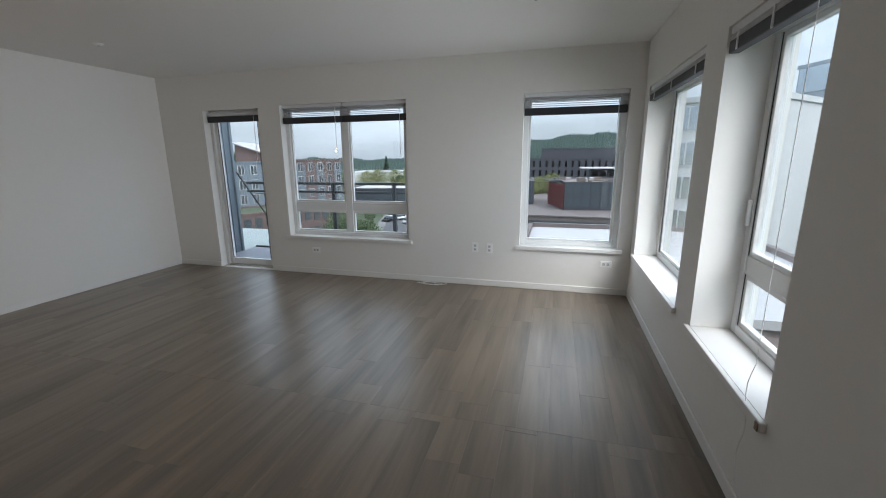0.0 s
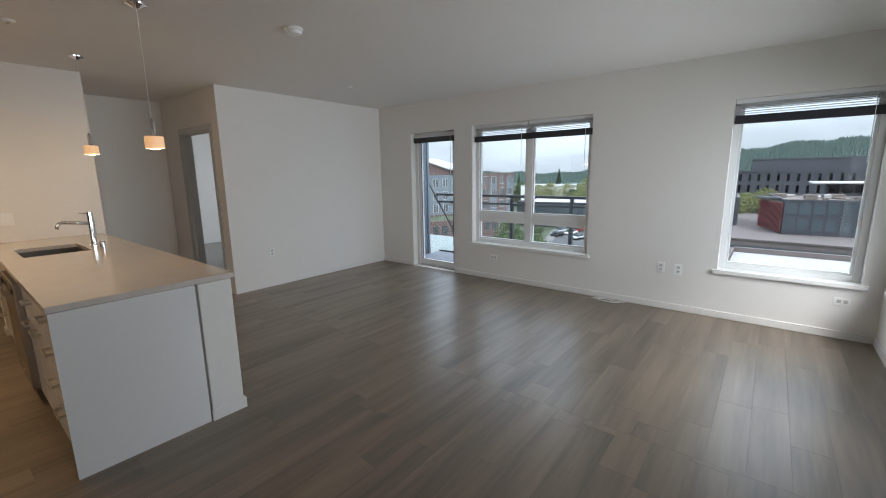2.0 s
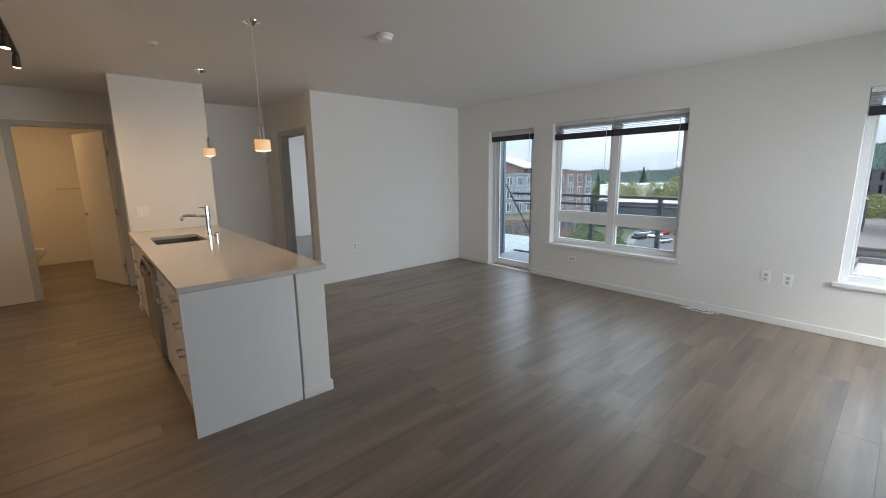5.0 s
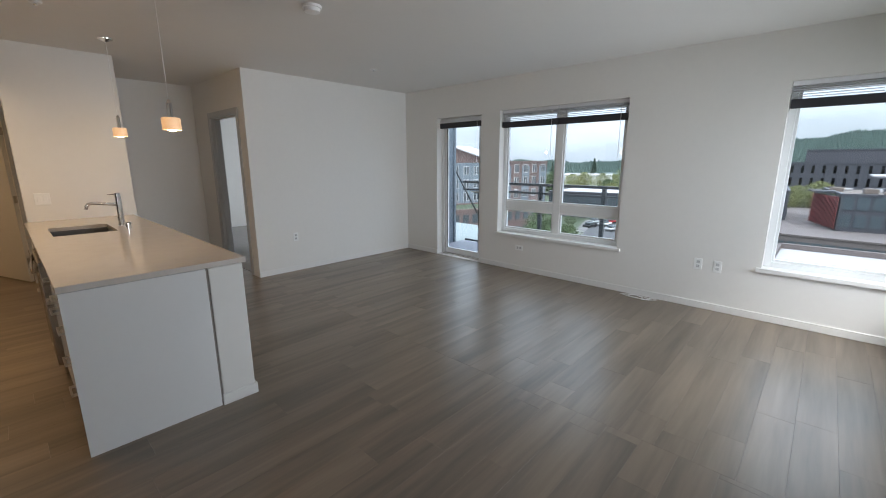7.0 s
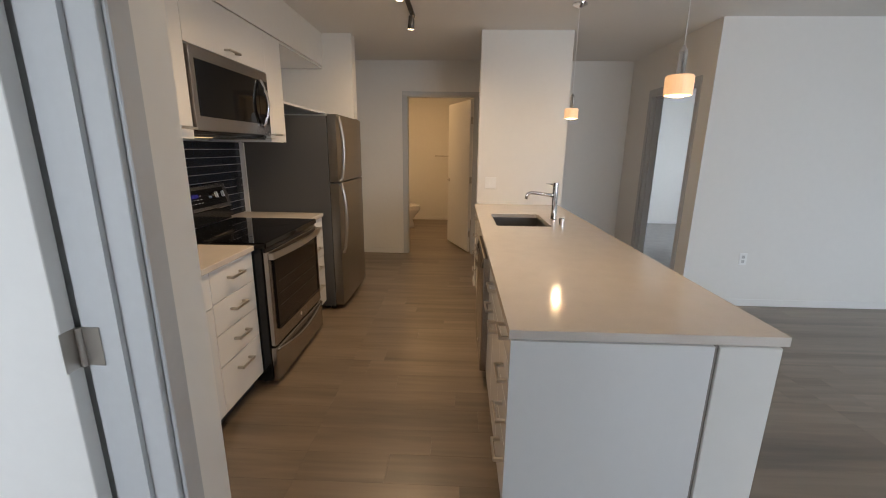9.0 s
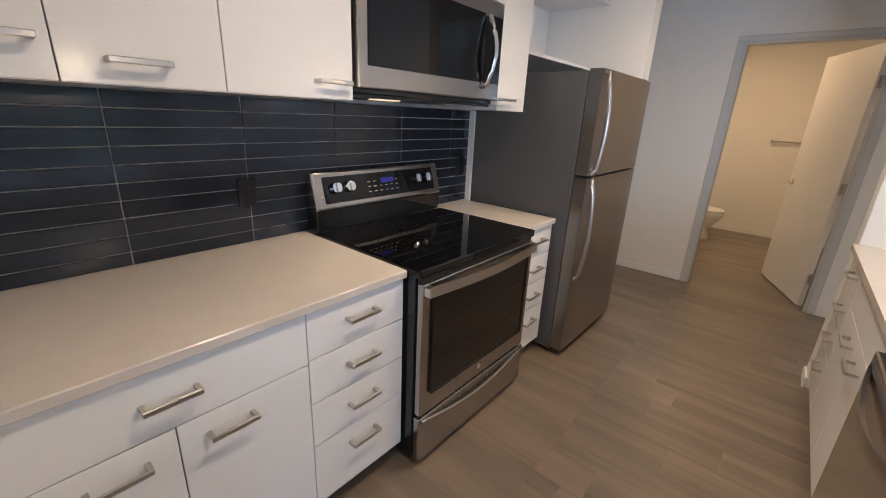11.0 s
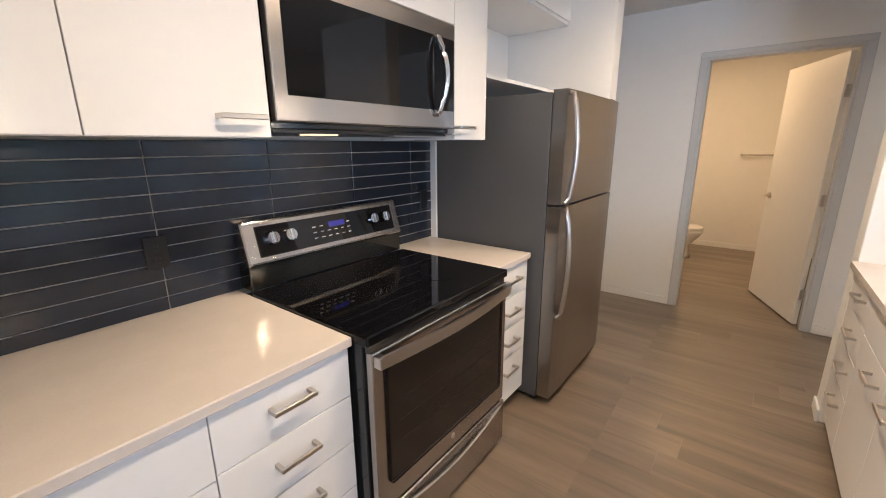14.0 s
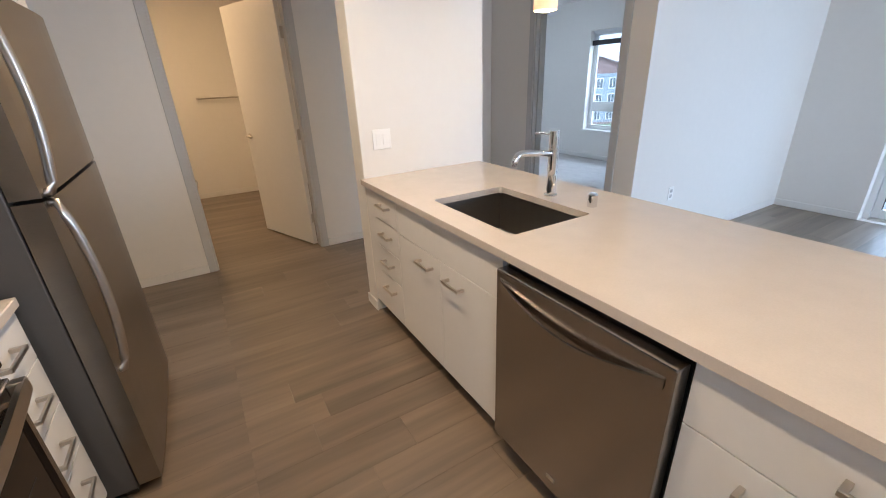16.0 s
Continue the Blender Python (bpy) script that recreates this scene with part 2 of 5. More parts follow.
def lathe(bm, profile, centre, seg=28):
    """A turned shape from (radius, height) pairs about the upright axis through centre."""
    cx, cy, cz = centre
    rings = []
    for r, h in profile:
        rings.append([bm.verts.new((cx + r * math.cos(2 * math.pi * i / seg), cy + r * math.sin(2 * math.pi * i / seg), cz + h)) for i in range(seg)])
    for a, b in zip(rings, rings[1:]):
        for i in range(seg):
            bm.faces.new((a[i], a[(i + 1) % seg], b[(i + 1) % seg], b[i]))
    bm.faces.new(list(reversed(rings[0])))
    bm.faces.new(rings[-1])
    return bm


def tube(bm, points, r, seg=10):
    """A smooth pipe along points."""
    pts = [Vector(p) for p in points]
    rings = []
    for i, p in enumerate(pts):
        d = (pts[min(i + 1, len(pts) - 1)] - pts[max(i - 1, 0)]).normalized()
        side = d.cross(Vector((0, 0, 1)) if abs(d.z) < 0.95 else Vector((1, 0, 0))).normalized()
        up = side.cross(d)
        rings.append([bm.verts.new(p + r * (math.cos(2 * math.pi * k / seg) * side + math.sin(2 * math.pi * k / seg) * up)) for k in range(seg)])
    for a, b in zip(rings, rings[1:]):
        for k in range(seg):
            bm.faces.new((a[k], a[(k + 1) % seg], b[(k + 1) % seg], b[k]))
    bm.faces.new(list(reversed(rings[0])))
    bm.faces.new(rings[-1])
    return bm


def part(name, bm, material, parent=None, label="", smooth=False):
    """Links bm as one mesh object, under parent where one is given."""
    bmesh.ops.recalc_face_normals(bm, faces=bm.faces)
    me = bpy.data.meshes.new(name)
    bm.to_mesh(me)
    bm.free()
    me.materials.append(material)
    if smooth:
        for p in me.polygons:
            p.use_smooth = True
    ob = new(name, me)
    if parent:
        ob.parent = parent
        ob.matrix_parent_inverse = Matrix.Translation(parent.location).inverted() if parent.type == "EMPTY" else Matrix.Identity(4)
    if label:
        tagged(ob, label)
    return ob


def thing(name, at, label, category, group="", kind=""):
    """An Empty at the base of a thing, for its parts."""
    e = new(name)
    e.location = at
    e.empty_display_size = 0.1
    return tagged(e, label, category, group, kind)


def B(*a, **k):
    return box(bmesh.new(), *a, **k)


def struct(name, bm, material, label, category, smooth=False):
    return tagged(part(name, bm, material, smooth=smooth), label, category, "", "structure")


def wall_x(bm, x0, x1, y0, y1, z0, z1, holes):
    """A wall that runs along x, with openings (xa, xb, za, zb) cut through."""
    cut = sorted(holes)
    at = x0
    for xa, xb, za, zb in cut:
        if xa > at:
            box(bm, at, xa, y0, y1, z0, z1)
        if za > z0:
            box(bm, xa, xb, y0, y1, z0, za)
        if zb < z1:
            box(bm, xa, xb, y0, y1, zb, z1)
        at = xb
    if at < x1:
        box(bm, at, x1, y0, y1, z0, z1)
    return bm


def wall_y(bm, x0, x1, y0, y1, z0, z1, holes):
    """A wall that runs along y, with openings (ya, yb, za, zb) cut through."""
    at = y0
    for ya, yb, za, zb in sorted(holes):
        if ya > at:
            box(bm, x0, x1, at, ya, z0, z1)
        if za > z0:
            box(bm, x0, x1, ya, yb, z0, za)
        if zb < z1:
            box(bm, x0, x1, ya, yb, zb, z1)
        at = yb
    if at < y1:
        box(bm, x0, x1, at, y1, z0, z1)
    return bm


# ---- the shell ----
H = 2.588
YN, XE, XL, YB = 4.903, 1.005, -5.12, 2.28      # window wall, east wall, living-room west wall, bedroom door wall
XW, YS = -6.94, -0.658                          # hall west wall, wall beside the kitchen
ND, ED = 0.24, 0.32                             # thickness of the outer walls
W1 = (-3.215, -1.522, 0.505, 2.165)
W2 = (-0.182, 0.870, 0.505, 2.165)
BD = (-4.405, -3.535, 0.0, 2.14)
W3 = (3.165, 4.72, 0.505, 2.14)
W4 = (1.905, 2.835, 0.505, 2.14)
# W5 is out of view, assumed from the bright side door and added to light it
W5 = (-2.45, -1.15, 0.505, 2.14)
BED = (-8.55, -5.6, 0.50, 2.10)
YBED = 5.60

struct("wall_north", wall_x(bmesh.new(), XL - 0.12, XE + ED, YN, YN + ND, -0.3, H + 0.3, [W1, W2, BD]), PAINT, "off-white painted drywall window wall", "wall")
struct("wall_east", wall_y(bmesh.new(), XE, XE + ED, YS - 2.21, YN, -0.3, H + 0.3, [W3, W4, W5]), PAINT, "off-white painted drywall with two tall windows", "wall")
struct("wall_living_west", B(XL - 0.12, XL, YB, YN, 0, H), PAINT, "plain off-white painted living room wall", "wall")
bd_open = (-6.30, -5.36, 0, 2.10)
struct("wall_bedroom", wall_x(bmesh.new(), -9.95, XL - 0.12, YB, YB + 0.12, 0, H, [bd_open]), PAINT, "off-white drywall with the bedroom doorway", "wall")
ba_open = (-0.655, 0.275, 0, 2.165)
struct("wall_hall_west", wall_y(bmesh.new(), XW - 0.12, XW, -2.3, YB, 0, H, [ba_open]), PAINT, "off-white hall drywall with the bathroom doorway", "wall")
struct("wall_pillar", B(-5.68, -5.53, 0.262, 1.145, 0, H, bevel=0.004), PAINT, "off-white drywall pier at the end of the island", "wall")
struct("wall_kitchen_back", B(-5.80, -2.306, -1.97, -1.83, 0, H), PAINT, "off-white kitchen back wall behind the tiles", "wall")
struct("wall_fridge_stub", B(-5.80, -5.66, -1.83, -1.04, 0, H), PAINT, "off-white drywall stub beside the fridge", "wall")
struct("wall_kitchen_end", B(-2.306, -2.14, -1.97, YS, 0, H), PAINT, "off-white drywall partition closing the kitchen run", "wall")
ent_open = (-2.116, -1.15, 0, 2.10)
struct("wall_south", wall_x(bmesh.new(), -2.14, XE, YS - 0.17, YS, 0, H, [ent_open]), PAINT, "off-white drywall with a grey-framed doorway", "wall")
struct("wall_closet_back", B(-2.14, XE, -2.86, -2.74, 0, H), PAINT, "off-white back wall of the side room", "wall")
struct("wall_hall_south", B(-9.95, -5.80, -2.42, -2.30, 0, H), PAINT, "off-white wall closing the hall", "wall")
struct("wall_bath_west", B(-10.0, -9.85, -2.30, YBED, 0, H), PAINT, "off-white far wall of bathroom and bedroom", "wall")
struct("wall_bed_north", wall_x(bmesh.new(), -10.0, XL, YBED, YBED + ND, -0.3, H + 0.3, [BED]), PAINT, "off-white bedroom wall with a window", "wall")
struct("wall_bed_east", B(XL - 0.24, XL - 0.12, YN, YBED, 0, H), PAINT, "off-white bedroom side wall", "wall")
struct("wall_hall_corner", B(-5.94, -5.80, -2.30, -1.83, 0, H), PAINT, "off-white wall closing the hall corner", "wall")
struct("wall_side_room", B(-2.306, -2.14, -2.86, -1.97, 0, H), PAINT, "off-white side wall of the side room", "wall")
struct("ceiling", B(-10.0, XE, -2.86, YN, H, H + 0.2), CEIL, "plain off-white painted ceiling", "ceiling")
struct("ceiling_bedroom", B(-10.0, XL - 0.12, YN, YBED, H, H + 0.2), CEIL, "plain off-white bedroom ceiling", "ceiling")
floor = struct("floor", B(-9.85, XE, -2.74, YB + 0.04, -0.2, -0.012), SUBFL, "grey-brown oak-look vinyl plank floor", "floor")
floor_n = struct("floor_window_side", B(XL - 0.12, XE, YB + 0.04, YN, -0.2, -0.012), SUBFL, "grey-brown oak-look vinyl plank floor", "floor")
struct("floor_bedroom", B(-9.85, XL - 0.12, YB + 0.05, YBED, -0.2, 0.004), CARPET, "pale grey bedroom carpet", "floor")


# baseboards
def base(name, x0, x1, y0, y1):
    bm = B(x0, x1, y0, y1, 0, 0.072, bevel=0.003)
    struct(name, bm, TRIM, "white painted baseboard", "baseboard")


T = 0.012
base("baseboard", BD[1] + 0.0, XE - T, YN - T, YN)
base("baseboard", XL, BD[0], YN - T, YN)
base("baseboard", XE - T, XE, YS, YN - T)
base("baseboard", XL, XL + T * 0.4, YB, YN - T)
base("baseboard", XW, XW + T, -2.3, -0.707)
base("baseboard", XW, XW + T, 0.327, YB)
base("baseboard", -5.69, -5.52, 0.25, 0.262)
base("baseboard", -9.85, -9.85 + T, -2.3, 2.28)
base("baseboard", -9.85, -6.37, YB - T, YB)
base("baseboard", -9.85, -9.85 + T, YB + 0.12, YBED)
base("baseboard", -9.85, XL - 0.24, YBED - T, YBED)
base("baseboard", -1.09, XE, YS, YS + T)


# door frames: grey jambs with a stop and a flat casing
def frame_x(name, hole, y0, y1, label):
    t = thing(name, (hole[0], y0, 0), label, "door frame", "", "structure")
    xa, xb, _, zt = hole
    w, c = 0.022, 0.058
    part("jamb", B(xa, xa + w, y0, y1, 0, zt - w, bevel=0.002), JAMB, t)
    part("jamb", B(xb - w, xb, y0, y1, 0, zt - w, bevel=0.002), JAMB, t)
    part("head", B(xa, xb, y0, y1, zt - w, zt, bevel=0.002), JAMB, t)
    ym = (y0 + y1) / 2
    part("stop", box(box(B(xa + w, xa + w + 0.014, ym - 0.02, ym + 0.02, 0, zt - w), xb - w - 0.014, xb - w, ym - 0.02, ym + 0.02, 0, zt - w), xa + w + 0.014, xb - w - 0.014, ym - 0.02, ym + 0.02, zt - w - 0.014, zt - w), JAMB, t)
    for yc, s in ((y0, -1), (y1, 1)):
        bm = bmesh.new()
        lo, hi = sorted((yc, yc + s * 0.012))
        box(bm, xa - c, xa + 0.006, lo, hi, 0, zt - 0.006, bevel=0.003)
        box(bm, xb - 0.006, xb + c, lo, hi, 0, zt - 0.006, bevel=0.003)
        box(bm, xa - c, xb + c, lo, hi, zt - 0.006, zt + c, bevel=0.003)
        part("casing", bm, JAMB, t)
    return t


def frame_y(name, hole, x0, x1, label):
    t = thing(name, (x0, hole[0], 0), label, "door frame", "", "structure")
    ya, yb, _, zt = hole
    w, c = 0.022, 0.05
    part("jamb", B(x0, x1, ya, ya + w, 0, zt - w, bevel=0.002), JAMB, t)
    part("jamb", B(x0, x1, yb - w, yb, 0, zt - w, bevel=0.002), JAMB, t)
    part("head", B(x0, x1, ya, yb, zt - w, zt, bevel=0.002), JAMB, t)
    for xc, s in ((x0, -1), (x1, 1)):
        bm = bmesh.new()
        lo, hi = sorted((xc, xc + s * 0.012))
        box(bm, lo, hi, ya - c, ya + 0.006, 0, zt - 0.006, bevel=0.003)
        box(bm, lo, hi, yb - 0.006, yb + c, 0, zt - 0.006, bevel=0.003)
        box(bm, lo, hi, ya - c, yb + c, zt - 0.006, zt + c * 0.8, bevel=0.003)
        part("casing", bm, JAMB, t)
    return t


frame_x("door_frame_bedroom", bd_open, YB, YB + 0.12, "grey painted bedroom door frame")
frame_y("door_frame_bathroom", ba_open, XW - 0.12, XW, "grey painted bathroom door frame")
frame_x("door_frame_side", ent_open, YS - 0.17, YS, "grey painted metal door frame beside the kitchen")


def hinge(parent, x, y, z, ang=0.0):
    bm = cyl(bmesh.new(), (x, y, z - 0.045), (x, y, z + 0.045), 0.007, seg=10)
    for s in (-1, 1):
        leaf = bmesh.new()
        box(leaf, 0.004, 0.036, -0.0015, 0.0015, -0.044, 0.044, bevel=0.001)
        bmesh.ops.rotate(leaf, verts=leaf.verts, cent=(0, 0, 0), matrix=Matrix.Rotation(ang + (0 if s > 0 else math.pi * 0.75), 3, "Z"))
        bmesh.ops.translate(leaf, verts=leaf.verts, vec=(x, y, z))
        tmp = bpy.data.meshes.new("leaf")
        leaf.to_mesh(tmp)
        leaf.free()
        bm.from_mesh(tmp)
        bpy.data.meshes.remove(tmp)
    part("hinge", bm, NICKEL, parent, "satin nickel butt hinge")


def leaf_door(name, hx, hy, ang, width, label, lever_z=1.0, height=2.07):
    """A flush door hinged at (hx, hy); ang is the way its width runs."""
    t = thing(name, (hx, hy, 0), label, "door")
    d = part("leaf", B(0.0, width, -0.02, 0.02, 0.012, height, bevel=0.002), DOORW, t)
    lev = bmesh.new()
    for s in (-1, 1):
        cyl(lev, (width - 0.07, s * 0.02, lever_z), (width - 0.07, s * 0.03, lever_z), 0.027)
        cyl(lev, (width - 0.07, s * 0.03, lever_z), (width - 0.07, s * 0.062, lever_z), 0.009)
        tube(lev, [(width - 0.07, s * 0.06, lever_z), (width - 0.11, s * 0.062, lever_z), (width - 0.18, s * 0.06, lever_z)], 0.008)
    l = part("lever_handle", lev, NICKEL, t, "satin nickel lever handle", smooth=True)
    m = Matrix.Rotation(ang, 4, "Z")
    for o in (d, l):
        o.matrix_parent_inverse = Matrix.Identity(4)
        o.matrix_basis = m
    return t


bath_door = leaf_door("door_bathroom", XW - 0.10, 0.228, math.atan2(-0.36, -0.93), 0.86, "white flush bathroom door standing half open", height=2.125)
for hz in (0.28, 1.05, 1.85):
    hinge(bath_door, XW - 0.085, 0.244, hz, math.pi)
side_door = leaf_door("door_side", -2.072, YS - 0.180, radians(-90), 0.86, "white flush door standing wide open in its grey frame")
for hz in (0.25, 1.0, 1.85):
    hb = cyl(bmesh.new(), (-2.088, YS - 0.172, hz - 0.05), (-2.088, YS - 0.172, hz + 0.05), 0.0075, seg=12)
    box(hb, -2.0935, -2.0905, YS - 0.166, YS - 0.124, hz - 0.05, hz + 0.05, bevel=0.001)
    box(hb, -2.086, -2.046, YS - 0.1795, YS - 0.1765, hz - 0.05, hz + 0.05, bevel=0.001)
    part("hinge", hb, NICKEL, side_door, "satin nickel butt hinge")


# ---- windows ----
def window_x(name, hole, y, label, mull=(), trans=None, sash=False, depth=0.07, ears=0.04, inner=YN, sill=True):
    """A white vinyl window in a wall that runs along x; y is the inner face of its frame."""
    xa, xb, za, zb = hole
    t = thing(name, (xa, y, za), label, "window", "", "structure")
    f = 0.055
    bm = bmesh.new()
    box(bm, xa, xa + f, y, y + depth, za, zb, bevel=0.004)
    box(bm, xb - f, xb, y, y + depth, za, zb, bevel=0.004)
    box(bm, xa + f, xb - f, y, y + depth, za, za + f, bevel=0.004)
    box(bm, xa + f, xb - f, y, y + depth, zb - f, zb, bevel=0.004)
    part("window_frame", bm, VINYL, t)
    xs = [xa + f] + [v for c in mull for v in (c - 0.045, c + 0.045)] + [xb - f]
    for c in mull:
        part("mullion", B(c - 0.045, c + 0.045, y + 0.004, y + depth - 0.004, za + f, zb - f, bevel=0.004), VINYL, t)
    zs = [za + f, zb - f]
    if trans:
        zs = [za + f, trans[0], trans[1], zb - f]
        for i in range(0, len(xs), 2):
            part("transom", B(xs[i], xs[i + 1], y + 0.006, y + depth - 0.006, trans[0], trans[1], bevel=0.004), VINYL, t)
    for i in range(0, len(xs), 2):
        for j in range(0, len(zs), 2):
            a, b, c, d = xs[i], xs[i + 1], zs[j], zs[j + 1]
            g = 0.022
            sb = bmesh.new()
            box(sb, a, a + g, y + 0.014, y + 0.05, c, d, bevel=0.003)
            box(sb, b - g, b, y + 0.014, y + 0.05, c, d, bevel=0.003)
            box(sb, a + g, b - g, y + 0.014, y + 0.05, c, c + g, bevel=0.003)
            box(sb, a + g, b - g, y + 0.014, y + 0.05, d - g, d, bevel=0.003)
            part("sash", sb, VINYL, t)
            p = part("pane", B(a + g - 0.004, b - g + 0.004, y + 0.029, y + 0.035, c + g - 0.004, d - g + 0.004), GLASS, t)
            p.visible_shadow = False
    if sill:
        part("window_sill", B(xa - ears, xb + ears, inner - 0.028, inner - 0.001, za - 0.038, za + 0.003, bevel=0.005, seg=2), TRIM, t)
        part("stool", B(xa + 0.001, xb - 0.001, inner - 0.001, y, za - 0.02, za + 0.003), TRIM, t)
    return t


def window_y(name, hole, x, label, trans=None, depth=0.07, ears=0.03, inner=XE):
    ya, yb, za, zb = hole
    t = thing(name, (x, ya, za), label, "window", "", "structure")
    f = 0.055
    bm = bmesh.new()
    box(bm, x, x + depth, ya, ya + f, za, zb, bevel=0.004)
    box(bm, x, x + depth, yb - f, yb, za, zb, bevel=0.004)
    box(bm, x, x + depth, ya + f, yb - f, za, za + f, bevel=0.004)
    box(bm, x, x + depth, ya + f, yb - f, zb - f, zb, bevel=0.004)
    part("window_frame", bm, VINYL, t)
    zs = [za + f, zb - f]
    if trans:
        zs = [za + f, trans[0], trans[1], zb - f]
        part("transom", B(x + 0.006, x + depth - 0.006, ya + f, yb - f, trans[0], trans[1], bevel=0.004), VINYL, t)
        hd = B(x - 0.02, x, yb - f + 0.012, yb - f + 0.032, trans[1] + 0.16, trans[1] + 0.30, bevel=0.006, seg=2)
        part("latch", hd, VINYL, t, "white casement lock lever")
        part("crank", B(x - 0.03, x, ya + 0.3, ya + 0.36, trans[0] + 0.03, trans[0] + 0.06, bevel=0.006, seg=2), VINYL, t)
    a, b = ya + f, yb - f
    for j in range(0, len(zs), 2):
        c, d = zs[j], zs[j + 1]
        g = 0.026
        sb = bmesh.new()
        box(sb, x + 0.012, x + 0.05, a, a + g, c, d, bevel=0.003)
        box(sb, x + 0.012, x + 0.05, b - g, b, c, d, bevel=0.003)
        box(sb, x + 0.012, x + 0.05, a + g, b - g, c, c + g, bevel=0.003)
        box(sb, x + 0.012, x + 0.05, a + g, b - g, d - g, d, bevel=0.003)
        part("sash", sb, VINYL, t)
        part("gasket", box(B(x + 0.008, x + 0.012, a + 0.001, a + 0.006, c, d), x + 0.008, x + 0.012, b - 0.006, b - 0.001, c, d), SLOT, t)
        p = part("pane", B(x + 0.028, x + 0.034, a + g - 0.004, b - g + 0.004, c + g - 0.004, d - g + 0.004), GLASS, t)
        p.visible_shadow = False
    part("window_sill", B(inner - 0.028, inner - 0.001, ya - ears, yb + ears, za - 0.038, za + 0.003, bevel=0.005, seg=2), TRIM, t)
    part("stool", B(inner - 0.001, x, ya + 0.001, yb - 0.001, za - 0.02, za + 0.003), TRIM, t)
    return t


YF, XF = YN + 0.10, XE + 0.21
window_x("window_1", W1, YF, "white vinyl twin window with low transom", mull=(-2.368,), trans=(0.835, 0.950))
window_x("window_2", W2, YF, "white vinyl single fixed window")
window_y("window_3", W3, XF, "white vinyl fixed window")
window_y("window_4", W4, XF, "white vinyl casement above a low fixed light", trans=(0.86, 0.965))
window_y("window_5", W5, XF, "white vinyl window of the side room, unseen, added for its light")
window_x("window_bedroom", BED, YBED + 0.1, "white vinyl bedroom window", mull=(-7.55, -6.55), trans=(0.835, 0.950), inner=YBED)


# glazed balcony door
def balcony_door():
    xa, xb, za, zb = BD
    y = YF
    t = thing("door_balcony", (xa, y, 0), "white framed full-glass balcony door, closed", "door", "", "structure")
    f = 0.05
    bm = bmesh.new()
    box(bm, xa, xa + f, y, y + 0.09, 0, zb, bevel=0.003)
    box(bm, xb - f, xb, y, y + 0.09, 0, zb, bevel=0.003)
    box(bm, xa + f, xb - f, y, y + 0.09, zb - f, zb, bevel=0.003)
    part("door_frame", bm, VINYL, t)
    part("threshold", B(xa + f, xb - f, y - 0.02, y + 0.09, -0.012, 0.02, bevel=0.003), NICKEL, t)
    a, b, c, d = xa + f + 0.004, xb - f - 0.004, 0.024, zb - f - 0.004
    s = 0.062
    lb = bmesh.new()
    box(lb, a, a + s, y + 0.02, y + 0.065, c, d, bevel=0.004)
    box(lb, b - s, b, y + 0.02, y + 0.065, c, d, bevel=0.004)
    box(lb, a + s, b - s, y + 0.02, y + 0.065, c, c + 0.085, bevel=0.004)
    box(lb, a + s, b - s, y + 0.02, y + 0.065, d - s, d, bevel=0.004)
    leaf = part("leaf", lb, VINYL, t)
    p = part("pane", B(a + s - 0.004, b - s + 0.004, y + 0.038, y + 0.044, c + 0.081, d - s + 0.004), GLASS, t)
    p.visible_shadow = False
    part("gasket", box(B(a + s - 0.002, a + s + 0.006, y + 0.016, y + 0.02, c + 0.085, d - s), b - s - 0.006, b - s + 0.002, y + 0.016, y + 0.02, c + 0.085, d - s), SLOT, t)
    hb = B(b - 0.045, b - 0.02, y + 0.0, y + 0.02, 0.95, 1.15, bevel=0.006, seg=2)
    tube(hb, [(b - 0.032, y, 1.05), (b - 0.032, y - 0.05, 1.05), (b - 0.06, y - 0.055, 1.05), (b - 0.15, y - 0.055, 1.05)], 0.009)
    part("lever_handle", hb, NICKEL, t, "satin nickel lever handle")


balcony_door()


# raised blinds: head rail, a few hanging slats, and the dark gathered stack
def blind_x(x0, x1, y, ztop, drop=0.15, stack=0.075):
    t = thing("window_blind", ((x0 + x1) / 2, y, ztop), "raised horizontal blind, white slats over a charcoal stack", "blind", "raised window blinds")
    part("head_rail", B(x0, x1, y - 0.05, y - 0.012, ztop - 0.042, ztop - 0.001, bevel=0.003), BLIND, t)
    n = 5
    for i in range(n):
        z = ztop - 0.052 - i * (drop - 0.05) / n
        part("slat", B(x0 + 0.006, x1 - 0.006, y - 0.055, y - 0.01, z - 0.0015, z + 0.001), BLIND, t)
    part("bottom_bar", B(x0 + 0.004, x1 - 0.004, y - 0.058, y - 0.008, ztop - drop - stack, ztop - drop, bevel=0.004), BLINDD, t, "charcoal gathered slats")
    part("wand", cyl(bmesh.new(), (x1 - 0.09, y - 0.058, ztop - 0.04), (x1 - 0.09, y - 0.056, ztop - 0.62), 0.003, seg=8), BLIND, t)


